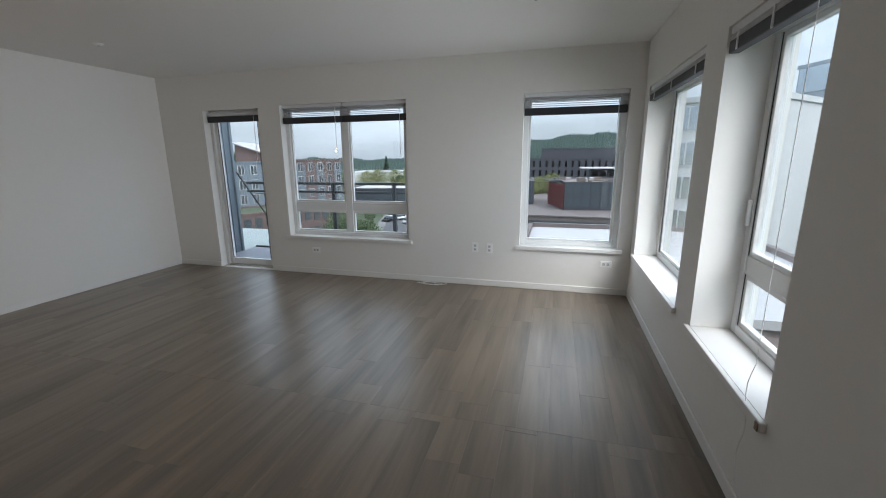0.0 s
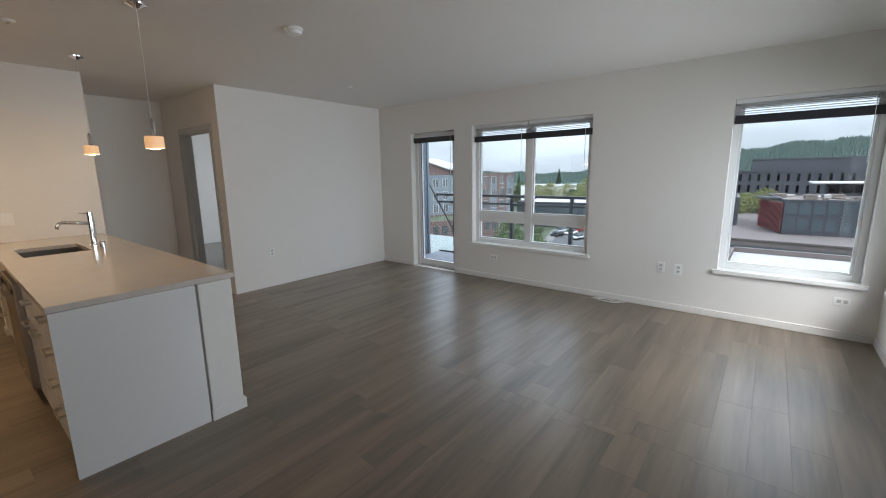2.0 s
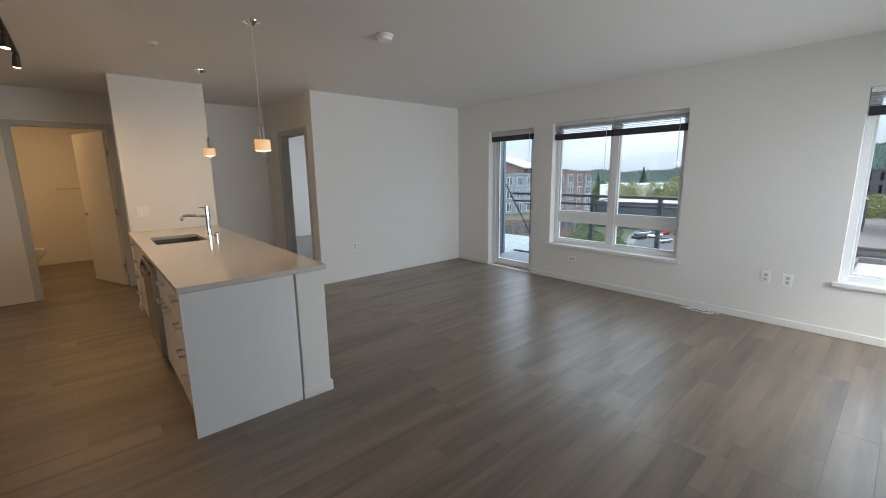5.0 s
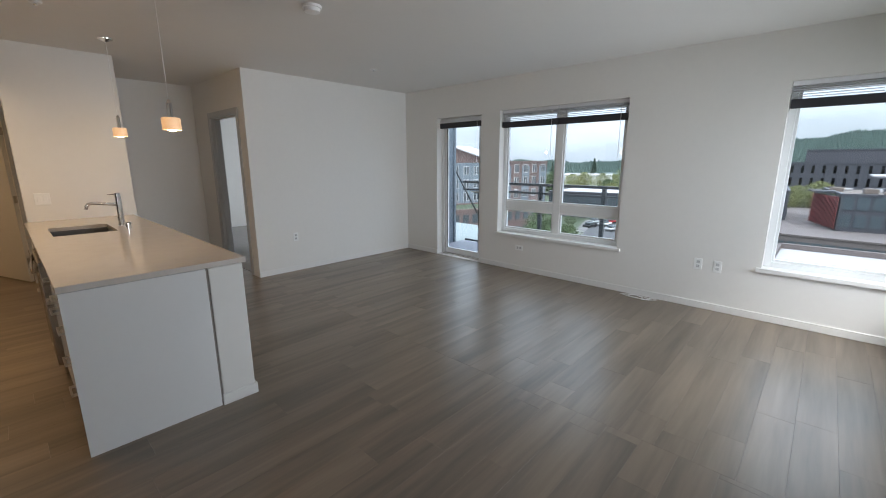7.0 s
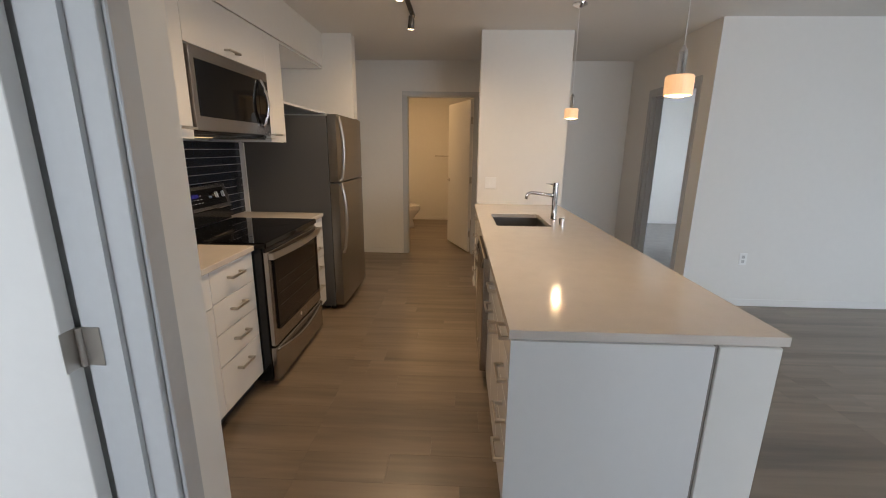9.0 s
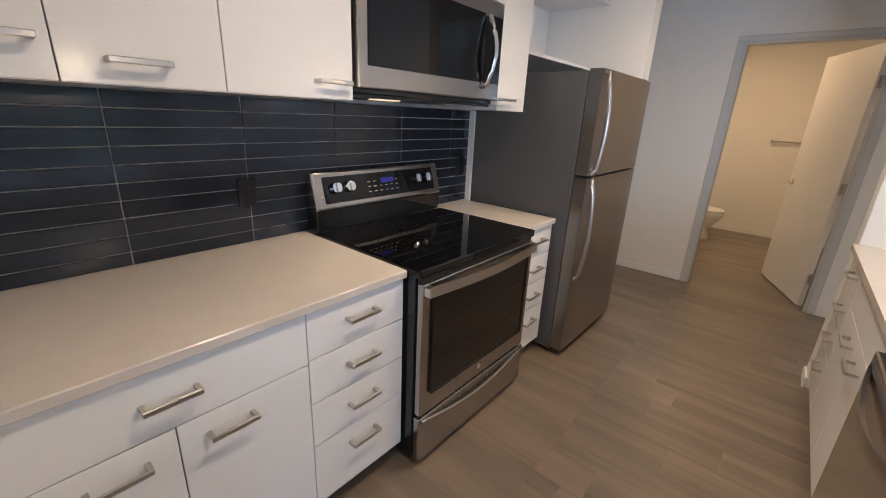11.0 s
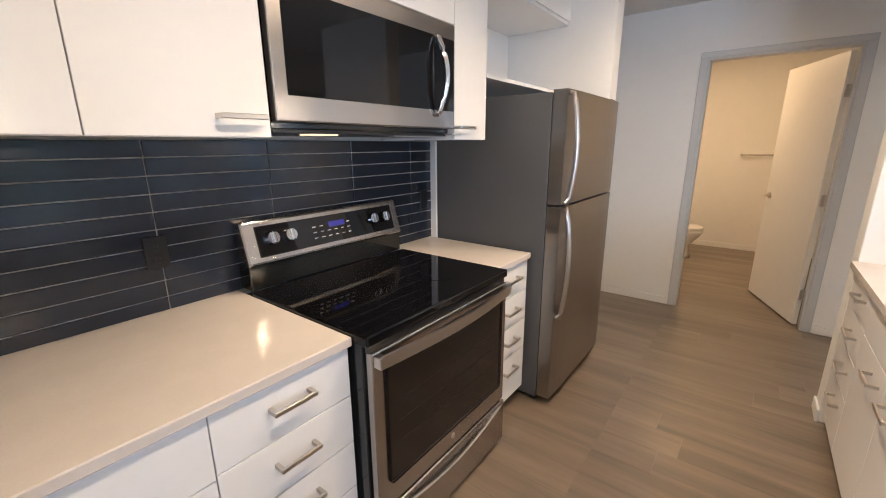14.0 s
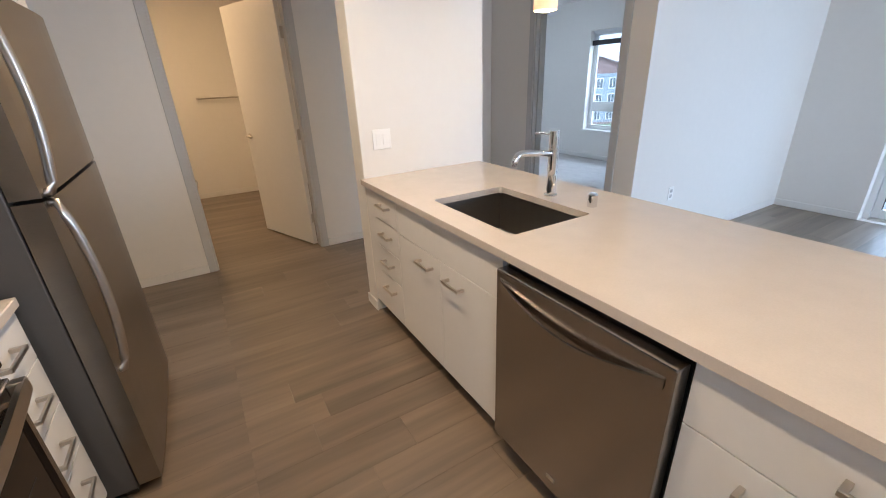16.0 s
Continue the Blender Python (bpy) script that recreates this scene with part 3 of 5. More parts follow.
def blind_y(y0, y1, x, ztop, drop=0.07, stack=0.06):
    t = thing("window_blind", (x, (y0 + y1) / 2, ztop), "raised horizontal blind, white slats over a charcoal stack", "blind", "raised window blinds")
    part("head_rail", B(x + 0.012, x + 0.05, y0, y1, ztop - 0.042, ztop - 0.001, bevel=0.003), BLIND, t)
    for i in range(4):
        z = ztop - 0.052 - i * (drop - 0.05) / 4
        part("slat", B(x + 0.01, x + 0.055, y0 + 0.006, y1 - 0.006, z - 0.0015, z + 0.001), BLIND, t)
    part("bottom_bar", B(x + 0.008, x + 0.058, y0 + 0.004, y1 - 0.004, ztop - drop - stack, ztop - drop, bevel=0.004), BLINDD, t, "charcoal gathered slats")
    for k in (0.12, 0.5, 0.88):
        yk = y0 + (y1 - y0) * k
        part("ladder_tape", B(x + 0.004, x + 0.008, yk - 0.008, yk + 0.008, ztop - drop - stack, ztop - 0.042), BLIND, t)


blind_x(W1[0] + 0.006, -2.372, YF - 0.003, W1[3])
blind_x(-2.364, W1[1] - 0.006, YF - 0.003, W1[3])
blind_x(W2[0] + 0.006, W2[1] - 0.006, YF - 0.003, W2[3])
blind_x(BD[0] + 0.02, BD[1] - 0.02, YF + 0.001, BD[3] - 0.03, drop=0.045, stack=0.075)
blind_y(W3[0] + 0.006, W3[1] - 0.006, XE, W3[3])
blind_y(W4[0] + 0.006, W4[1] - 0.006, XE, W4[3])
blind_x(BED[0] + 0.006, BED[1] - 0.006, YBED + 0.097, BED[3])


# ---- kitchen ----
def pull(parent, cx, z, y, s, length=0.13, upright=False):
    """A square bar pull on a front at y; s is the way the front faces."""
    h, d = length / 2, 0.03
    bm = bmesh.new()
    box(bm, cx - h, cx + h, y + s * d, y + s * (d + 0.009), z - 0.007, z + 0.007, bevel=0.0015)
    for e in (-1, 1):
        box(bm, cx + e * (h - 0.006) - 0.006, cx + e * (h - 0.006) + 0.006, y, y + s * (d + 0.001), z - 0.006, z + 0.006)
    part("handle", bm, NICKEL, parent, "satin nickel bar pull")


def cabinet(name, x0, x1, yf, yb, z0, z1, s, fronts, label, kick=True, group="kitchen cabinets"):
    """A frameless cabinet whose fronts lie at yf and face s; fronts: (name, xa, xb, za, zb, handle x, handle z)."""
    t = thing(name, ((x0 + x1) / 2, (yf + yb) / 2, 0 if kick else z0), label, "cabinet", group)
    part("body", B(x0 + 0.001, x1 - 0.001, yf - s * 0.021, yb, z0, z1), CABW, t)
    if kick:
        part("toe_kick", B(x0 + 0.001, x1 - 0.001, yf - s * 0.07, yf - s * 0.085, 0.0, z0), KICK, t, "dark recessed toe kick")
    g = 0.0016
    for fn, xa, xb, za, zb, hx, hz in fronts:
        f = part(fn, B(xa + g, xb - g, yf - s * 0.02, yf, za + g, zb - g, bevel=0.0012), CABW, t)
        if hx is not None:
            pull(f, hx, hz, yf, s)
    return t


def four_drawers(x0, x1, z0, z1):
    cut = [z0, z0 + 0.262, z0 + 0.436, z1 - 0.175, z1]
    cx = (x0 + x1) / 2
    return [("drawer_front", x0, x1, a, b, cx, b - 0.075) for a, b in zip(cut, cut[1:])]


def drawer_and_doors(x0, x1, z0, z1, false_drawer=False):
    m = (x0 + x1) / 2
    zd = z1 - 0.185
    return [("drawer_front", x0, x1, zd, z1, None if false_drawer else m, zd + 0.095),
            ("door_front", x0, m, z0, zd, m - 0.13, zd - 0.065), ("door_front", m, x1, z0, zd, m + 0.13, zd - 0.065)]


YC, YK = -1.13, -1.825          # front of the base cabinets and their back
ZC = 0.883
cabinet("base_cabinet", -3.064, -2.31, YC, YK, 0.1, ZC, 1, drawer_and_doors(-3.064, -2.31, 0.1, ZC), "gloss white base cabinet with a drawer over two doors")
cabinet("base_cabinet", -3.482, -3.064, YC, YK, 0.1, ZC, 1, four_drawers(-3.482, -3.064, 0.1, ZC), "gloss white four-drawer base cabinet beside the range")
cabinet("base_cabinet", -4.735, -4.362, YC, YK, 0.1, ZC, 1, four_drawers(-4.735, -4.362, 0.1, ZC), "gloss white narrow four-drawer base cabinet beside the fridge")
tagged(part("edge_strip", B(-4.754, -4.737, -1.77, YK, 0.9, 1.505), CABW), "white edge strip where the tiles end at the fridge", "panel")


def slab(name, bm, label):
    return tagged(part(name, bm, QUARTZ), label, "countertop")


slab("countertop", B(-3.486, -2.306, -1.818, -1.113, ZC + 0.001, 0.915, bevel=0.003), "beige quartz worktop over white base cabinets")
slab("countertop", B(-4.736, -4.358, -1.818, -1.113, ZC + 0.001, 0.915, bevel=0.003), "small beige quartz worktop between range and fridge")

# upper cabinets
YU, ZU = -1.345, 1.507
UT = 2.27


def upper(x0, x1, z0, fronts, label):
    return cabinet("wall_cabinet", x0, x1, YU, -1.825, z0, UT, 1, fronts, label, kick=False, group="wall cabinets")


upper(-2.651, -2.306, ZU, [("door_front", -2.651, -2.306, ZU, UT, -2.56, ZU + 0.085)], "gloss white wall cabinet with one door")
upper(-2.999, -2.651, ZU, [("door_front", -2.999, -2.651, ZU, UT, -2.80, ZU + 0.055)], "gloss white wall cabinet with one door")
upper(-3.43, -2.999, ZU, [("door_front", -3.43, -2.999, ZU, UT, -3.34, ZU + 0.055)], "gloss white wall cabinet beside the microwave")
upper(-4.345, -3.43, 1.99, [("door_front", -4.345, -3.43, 1.99, UT, -3.88, 2.03)], "gloss white low wall cabinet above the microwave")
upper(-4.62, -4.345, ZU, [("door_front", -4.62, -4.345, ZU, UT, -4.41, ZU + 0.055)], "gloss white narrow wall cabinet beside the fridge")
niche = thing("fridge_niche", (-5.14, -1.5, 1.81), "gloss white open niche above the fridge", "cabinet")
part("back_panel", B(-5.655, -4.622, -1.82, -1.80, 1.81, UT), CABW, niche)
part("shelf", B(-5.655, -4.622, -1.80, YU, 1.81, 1.828), CABW, niche)
part("top_panel", B(-5.655, -4.622, -1.80, YU, UT - 0.02, UT), CABW, niche)
struct("soffit", B(-5.659, -2.306, -1.83, YU + 0.004, UT + 0.006, H), PAINT, "off-white soffit above the wall cabinets", "soffit")


# backsplash: stacked long tiles on pale grout
splash = struct("backsplash", B(-4.737, -2.306, -1.83, -1.8135, 0.915, ZU), GROUT, "dark blue-black stacked tile backsplash with pale grout", "backsplash")


# range
def cooker():
    x0, x1, yf, yb = -4.352, -3.490, -1.075, -1.80
    cx = (x0 + x1) / 2
    t = thing("range", (cx, yb, 0), "stainless steel electric range with black glass cooktop", "range")
    part("body", B(x0 + 0.004, x1 - 0.004, yf - 0.005, yb, 0.03, 0.895, bevel=0.003), ENAMEL, t)
    for fx in (x0 + 0.06, x1 - 0.06):
        for fy in (yf - 0.08, yb + 0.06):
            part("foot", cyl(bmesh.new(), (fx, fy, 0), (fx, fy, 0.03), 0.018, seg=12), BLACKP, t)
    part("cooktop", B(x0 - 0.002, x1 + 0.002, yf + 0.028, yb + 0.095, 0.893, 0.928, bevel=0.006, seg=2), BLACKG, t, "black ceramic glass cooktop")
    for rx, ry, r in ((-0.2, 0.2, 0.11), (0.2, 0.2, 0.085), (-0.2, 0.48, 0.08), (0.2, 0.48, 0.11)):
        part("burner_ring", lathe(bmesh.new(), [(r, 0), (r, 0.0006), (r - 0.003, 0.0006)], (cx + rx, yf - ry, 0.9282), 40), BLACKG, t)
    # oven door with its bowed handle and window
    d = part("oven_door", B(x0 + 0.012, x1 - 0.012, yf - 0.002, yf + 0.032, 0.265, 0.87, bevel=0.006, seg=2), STEEL, t, "brushed stainless oven door")
    part("vent_strip", B(x0 + 0.012, x1 - 0.012, yf, yf + 0.018, 0.866, 0.893), BLACKP, t)
    part("window", B(x0 + 0.062, x1 - 0.062, yf + 0.031, yf + 0.0355, 0.36, 0.825, bevel=0.012, seg=3), OVENG, d, "dark oven window glass")
    racks = bmesh.new()
    for rz in (0.50, 0.58, 0.66):
        box(racks, x0 + 0.12, x1 - 0.12, yf + 0.0356, yf + 0.0362, rz - 0.0012, rz + 0.0012)
    part("rack_line", racks, BLACKP, d)
    hb = bmesh.new()
    n = 16
    for i in range(n):
        u0, u1 = i / n, (i + 1) / n
        bow0, bow1 = 0.03 * math.sin(math.pi * u0), 0.03 * math.sin(math.pi * u1)
        xa, xb = x0 + 0.02 + (x1 - x0 - 0.04) * u0, x0 + 0.02 + (x1 - x0 - 0.04) * u1
        v = [hb.verts.new(p) for p in ((xa, yf + 0.06 + bow0, 0.822), (xb, yf + 0.06 + bow1, 0.822), (xb, yf + 0.06 + bow1, 0.864), (xa, yf + 0.06 + bow0, 0.864),
                                       (xa, yf + 0.045 + bow0, 0.826), (xb, yf + 0.045 + bow1, 0.826), (xb, yf + 0.045 + bow1, 0.860), (xa, yf + 0.045 + bow0, 0.860))]
        for q in ((0, 1, 2, 3), (7, 6, 5, 4), (0, 4, 5, 1), (3, 2, 6, 7)):
            hb.faces.new([v[k] for k in q])
    bmesh.ops.remove_doubles(hb, verts=hb.verts, dist=0.0005)
    box(hb, x0 + 0.016, x0 + 0.045, yf + 0.03, yf + 0.062, 0.822, 0.864, bevel=0.004)
    box(hb, x1 - 0.045, x1 - 0.016, yf + 0.03, yf + 0.062, 0.822, 0.864, bevel=0.004)
    part("oven_handle", hb, NICKEL, d, "bowed stainless handle", smooth=False)
    part("badge", lathe(bmesh.new(), [(0.012, 0), (0.012, 0.002), (0.003, 0.0035)], (0, 0, 0), 16), NICKEL, d).matrix_basis = pose(cx, yf + 0.032, 0.315, -90, 0, 0)
    # storage drawer with a bowed lip
    dr = part("storage_drawer", B(x0 + 0.006, x1 - 0.006, yf + 0.0, yf + 0.036, 0.035, 0.255, bevel=0.006, seg=2), STEEL, t, "brushed stainless storage drawer")
    lip = bmesh.new()
    pts = [(x0 + 0.02 + (x1 - x0 - 0.04) * i / 18, yf + 0.037 + 0.012 * math.sin(math.pi * i / 18), 0.243 - 0.045 * math.sin(math.pi * i / 18)) for i in range(19)]
    tube(lip, pts, 0.010, 10)
    part("drawer_lip", lip, STEEL, dr, smooth=True)
    # back guard, leaning back
    bg = bmesh.new()
    box(bg, x0 + 0.006, x1 - 0.006, yb, yb + 0.085, 0.925, 1.03, bevel=0.004)
    part("back_riser", bg, ENAMEL, t)
    panel = bmesh.new()
    box(panel, -(x1 - x0) / 2 + 0.002, (x1 - x0) / 2 - 0.002, -0.035, 0.035, 0, 0.185, bevel=0.014, seg=3)
    gp = part("back_panel", panel, STEEL, t, "stainless control panel housing")
    lean = Matrix.Translation((cx, yb + 0.065, 1.015)) @ Matrix.Rotation(radians(16), 4, "X")
    gp.matrix_parent_inverse = Matrix.Translation(t.location).inverted()
    gp.matrix_basis = lean
    part("control_glass", B(-(x1 - x0) / 2 + 0.055, (x1 - x0) / 2 - 0.055, 0.035, 0.0385, 0.03, 0.155, bevel=0.002), BLACKG, gp, "black glass control panel")
    part("display", B(-0.06, 0.03, 0.0386, 0.0392, 0.10, 0.125), DISPLAY, gp, "dim blue display")
    for i in range(6):
        for j in range(3):
            if (i, j) not in ((2, 2), (3, 2)):
                part("key_mark", B(0.10 - i * 0.038, 0.118 - i * 0.038, 0.0386, 0.0391, 0.06 + j * 0.025, 0.064 + j * 0.025), MARK, gp)
    for kx in (0.315, 0.235, -0.235, -0.315):
        kb = cyl(bmesh.new(), (kx, 0.0385, 0.1), (kx, 0.062, 0.1), 0.028, 0.025, 24)
        box(kb, kx - 0.006, kx + 0.006, 0.062, 0.074, 0.076, 0.124, bevel=0.003)
        part("knob", kb, CHROME, gp, "chrome control knob")


cooker()


def microwave():
    x0, x1, yf, yb, z0, z1 = -4.335, -3.444, -1.335, -1.81, 1.535, 1.985
    t = thing("microwave", ((x0 + x1) / 2, yb, z0), "stainless over-the-range microwave with dark glass door", "microwave")
    part("body", B(x0, x1, yf - 0.04, yb, z0, z1, bevel=0.003), ENAMEL, t)
    d = part("door", B(x0 + 0.001, x1 - 0.001, yf - 0.036, yf, z0 + 0.018, z1, bevel=0.006, seg=2), STEEL, t, "brushed stainless door frame")
    part("window", B(x0 + 0.155, x1 - 0.045, yf - 0.001, yf + 0.003, z0 + 0.095, z1 - 0.062, bevel=0.002), BLACKG, d, "dark glass window")
    part("control_strip", B(x0 + 0.012, x0 + 0.15, yf - 0.001, yf + 0.003, z0 + 0.095, z1 - 0.062, bevel=0.002), BLACKG, d)
    hb = bmesh.new()
    tube(hb, [(x0 + 0.14, yf + 0.002, z0 + 0.075)] + [(x0 + 0.14 - 0.012 * math.sin(math.pi * i / 14), yf + 0.018 + 0.034 * math.sin(math.pi * i / 14), z0 + 0.085 + 0.29 * i / 14) for i in range(15)] + [(x0 + 0.14, yf + 0.002, z0 + 0.385)], 0.012, 10)
    part("handle", hb, CHROME, d, "bowed bright steel handle", smooth=True)
    part("underside", B(x0 + 0.01, x1 - 0.01, yb + 0.02, yf - 0.045, z0 - 0.012, z0 - 0.001), BLACKP, t)
    part("task_light", B(x1 - 0.30, x1 - 0.18, yf - 0.16, yf - 0.10, z0 - 0.016, z0 - 0.012), HOODL, t, "small warm task light")
    part("grease_filter", B(x0 + 0.05, x0 + 0.30, yf - 0.30, yf - 0.10, z0 - 0.016, z0 - 0.012), NICKEL, t)
    part("pull_tab", B(x0 - 0.02, x0 + 0.05, yf - 0.02, yf + 0.02, z0 - 0.008, z0 - 0.002), NICKEL, t)


microwave()


def fridge():
    x0, x1, yb, yf = -5.640, -4.765, -1.80, -1.042
    z0, z1, gap = 0.03, 1.745, 1.174
    t = thing("refrigerator", ((x0 + x1) / 2, yb, 0), "grey stainless top-freezer refrigerator with curved handles", "refrigerator")
    part("body", B(x0 + 0.004, x1 - 0.004, yb, yf - 0.012, z0, z1 - 0.012, bevel=0.006, seg=2), FRSIDE, t, "dark grey painted cabinet")
    part("base_grille", B(x0 + 0.02, x1 - 0.02, yf - 0.06, yf - 0.02, 0.005, 0.075), BLACKP, t)
    for fx in (x0 + 0.06, x1 - 0.06):
        for fy in (yf - 0.1, yb + 0.08):
            part("foot", cyl(bmesh.new(), (fx, fy, 0), (fx, fy, 0.035), 0.02, seg=12), BLACKP, t)
    for nm, a, b in (("freezer_door", gap + 0.006, z1), ("fridge_door", 0.048, gap - 0.006)):
        bm = bmesh.new()
        n = 10
        prof = [(x0 + (x1 - x0) * i / n, yf + 0.066 + 0.008 * min(1.0, 2.2 * math.sin(math.pi * i / n))) for i in range(n + 1)]
        low = [bm.verts.new((x, y, a)) for x, y in prof] + [bm.verts.new((x1, yf - 0.006, a)), bm.verts.new((x0, yf - 0.006, a))]
        top = [bm.verts.new((v.co.x, v.co.y, b)) for v in low]
        m = len(low)
        for i in range(m):
            bm.faces.new((low[i], low[(i + 1) % m], top[(i + 1) % m], top[i]))
        bm.faces.new(list(reversed(low)))
        bm.faces.new(top)
        d = part(nm, bm, FRDOOR, t, "curved stainless door")
        lo, hi = (a + 0.008, b - 0.02) if nm == "freezer_door" else (b - 0.62, b - 0.008)
        hx = x1 - 0.035
        hb = bmesh.new()
        pts = [(hx, yf + 0.068, lo)] + [(hx, yf + 0.082 + 0.034 * math.sin(math.pi * min(1, max(0, i / 16))) ** 0.7, lo + (hi - lo) * i / 16) for i in range(17)] + [(hx, yf + 0.068, hi)]
        tube(hb, pts, 0.014, 10)
        part("handle", hb, NICKEL, d, "long bowed steel handle", smooth=True)
    part("hinge_cover", B(x0 + 0.02, x0 + 0.10, yf - 0.03, yf + 0.05, z1 - 0.008, z1 + 0.012, bevel=0.004), FRSIDE, t)
    part("seam_bracket", B(x0 - 0.004, x0 + 0.06, yf + 0.0, yf + 0.055, gap - 0.006, gap + 0.006), NICKEL, t)


fridge()


# island
YI, YIB = 0.262, 0.876
cabinet("base_cabinet", -5.39, -5.09, YI, YIB, 0.1, ZC, -1, [(f[0], f[1], f[2], f[3], f[4], f[5], f[6]) for f in four_drawers(-5.39, -5.09, 0.1, ZC)], "gloss white narrow four-drawer cabinet beside the pier")
cabinet("sink_cabinet", -5.09, -4.195, YI, YIB, 0.1, 0.63, -1, drawer_and_doors(-5.09, -4.195, 0.1, ZC, True), "gloss white sink cabinet with two doors")
cabinet("base_cabinet", -3.535, -2.87, YI, YIB, 0.1, ZC, -1, drawer_and_doors(-3.535, -2.87, 0.1, ZC), "gloss white island cabinet with a drawer over two doors")
cabinet("base_cabinet", -2.87, -2.442, YI, YIB, 0.1, ZC, -1, four_drawers(-2.87, -2.442, 0.1, ZC), "gloss white four-drawer cabinet at the island end")
tagged(part("filler_panel", B(-5.528, -5.392, YI + 0.002, YI + 0.02, 0.1, ZC), CABW), "white filler strip between pier and cabinet", "panel")
tagged(part("island_end_panel", B(-2.440, -2.420, YI - 0.02, YIB + 0.002, 0.0, ZC, bevel=0.001), CABW), "smooth white laminate end panel of the island", "panel")
tagged(part("panel_joint", B(-2.438, -2.428, 0.878, 0.892, 0.0, ZC), mat("joint_grey", (0.26, 0.23, 0.21), 0.7)), "grey recessed joint beside the island end panel", "joint")
pony = struct("pony_wall", B(-5.528, -2.420, 0.892, 1.085, 0, ZC, bevel=0.003), PAINT, "off-white drywall back of the island", "wall")
base("baseboard", -2.419, -2.407, 0.884, 1.098)
base("baseboard", -5.528, -2.419, 1.086, 1.098)

top = bmesh.new()
SX0, SX1, SY0, SY1 = -4.862, -4.264, 0.362, 0.775
IX0, IX1, IY0, IY1 = -5.528, -2.432, 0.238, 1.112
outer = [(IX0, IY0), (IX1, IY0), (IX1, IY1), (IX0, IY1)]
rad = 0.02
inner = []
for cx, cy, a0 in ((SX0 + rad, SY0 + rad, 180), (SX1 - rad, SY0 + rad, 270), (SX1 - rad, SY1 - rad, 0), (SX0 + rad, SY1 - rad, 90)):
    inner += [(cx + rad * math.cos(radians(a0 + k * 22.5)), cy + rad * math.sin(radians(a0 + k * 22.5))) for k in range(5)]
for z in (ZC + 0.001, 0.915):
    ov = [top.verts.new((x, y, z)) for x, y in outer]
    iv = [top.verts.new((x, y, z)) for x, y in inner]
    for q in range(4):
        ring = iv[q * 5:q * 5 + 5]
        for a, b in zip(ring, ring[1:]):
            top.faces.new((ov[q], a, b))
        top.faces.new((ov[q], ring[-1], iv[(q * 5 + 5) % 20], ov[(q + 1) % 4]))
top.verts.ensure_lookup_table()
for i in range(4):
    top.faces.new((top.verts[i], top.verts[(i + 1) % 4], top.verts[24 + (i + 1) % 4], top.verts[24 + i]))
for i in range(20):
    top.faces.new((top.verts[4 + i], top.verts[4 + (i + 1) % 20], top.verts[28 + (i + 1) % 20], top.verts[28 + i]))
island_top = slab("island_countertop", top, "long beige quartz island worktop with sink cutout")


def sink():
    t = thing("sink", ((SX0 + SX1) / 2, (SY0 + SY1) / 2, 0.67), "undermount brushed stainless kitchen sink", "sink")
    bm = bmesh.new()
    a, b, c, d, e = SX0 - 0.004, SX1 + 0.004, SY0 - 0.004, SY1 + 0.004, 0.004
    box(bm, a - e, a, c - e, d + e, 0.68, 0.882)
    box(bm, b, b + e, c - e, d + e, 0.68, 0.882)
    box(bm, a, b, c - e, c, 0.68, 0.882)
    box(bm, a, b, d, d + e, 0.68, 0.882)
    box(bm, a - e, b + e, c - e, d + e, 0.674, 0.68)
    part("basin", bm, SINKST, t)
    part("drain", lathe(bmesh.new(), [(0.05, 0), (0.05, 0.003), (0.042, 0.004), (0.03, 0.001)], ((a + b) / 2, (c + d) / 2 + 0.06, 0.6803)), CHROME, t)


sink()


def faucet():
    x, y, z = -4.575, 0.852, 0.915
    t = thing("faucet", (x, y, z), "chrome single-lever kitchen faucet", "faucet")
    part("body", lathe(bmesh.new(), [(0.031, 0), (0.031, 0.006), (0.024, 0.01), (0.023, 0.20), (0.0245, 0.202), (0.0245, 0.222), (0.023, 0.224), (0.023, 0.30), (0.021, 0.303)], (x, y, z)), CHROME, t, smooth=False)
    part("spout", tube(bmesh.new(), [(x, y - 0.015, z + 0.20), (x, y - 0.10, z + 0.212), (x, y - 0.19, z + 0.222), (x, y - 0.215, z + 0.214), (x, y - 0.228, z + 0.195), (x, y - 0.233, z + 0.17)], 0.0145, 16), CHROME, t, smooth=True)
    part("lever", tube(bmesh.new(), [(x, y, z + 0.285), (x - 0.03, y - 0.03, z + 0.29), (x - 0.062, y - 0.062, z + 0.291)], 0.005, 10), CHROME, t, smooth=True)
    return t


faucet()
tagged(part("air_gap_cap", lathe(bmesh.new(), [(0.021, 0), (0.021, 0.052), (0.018, 0.057), (0.004, 0.058)], (-4.335, 0.862, 0.915)), CHROME, smooth=False), "chrome dishwasher air gap cap on the worktop", "air gap")


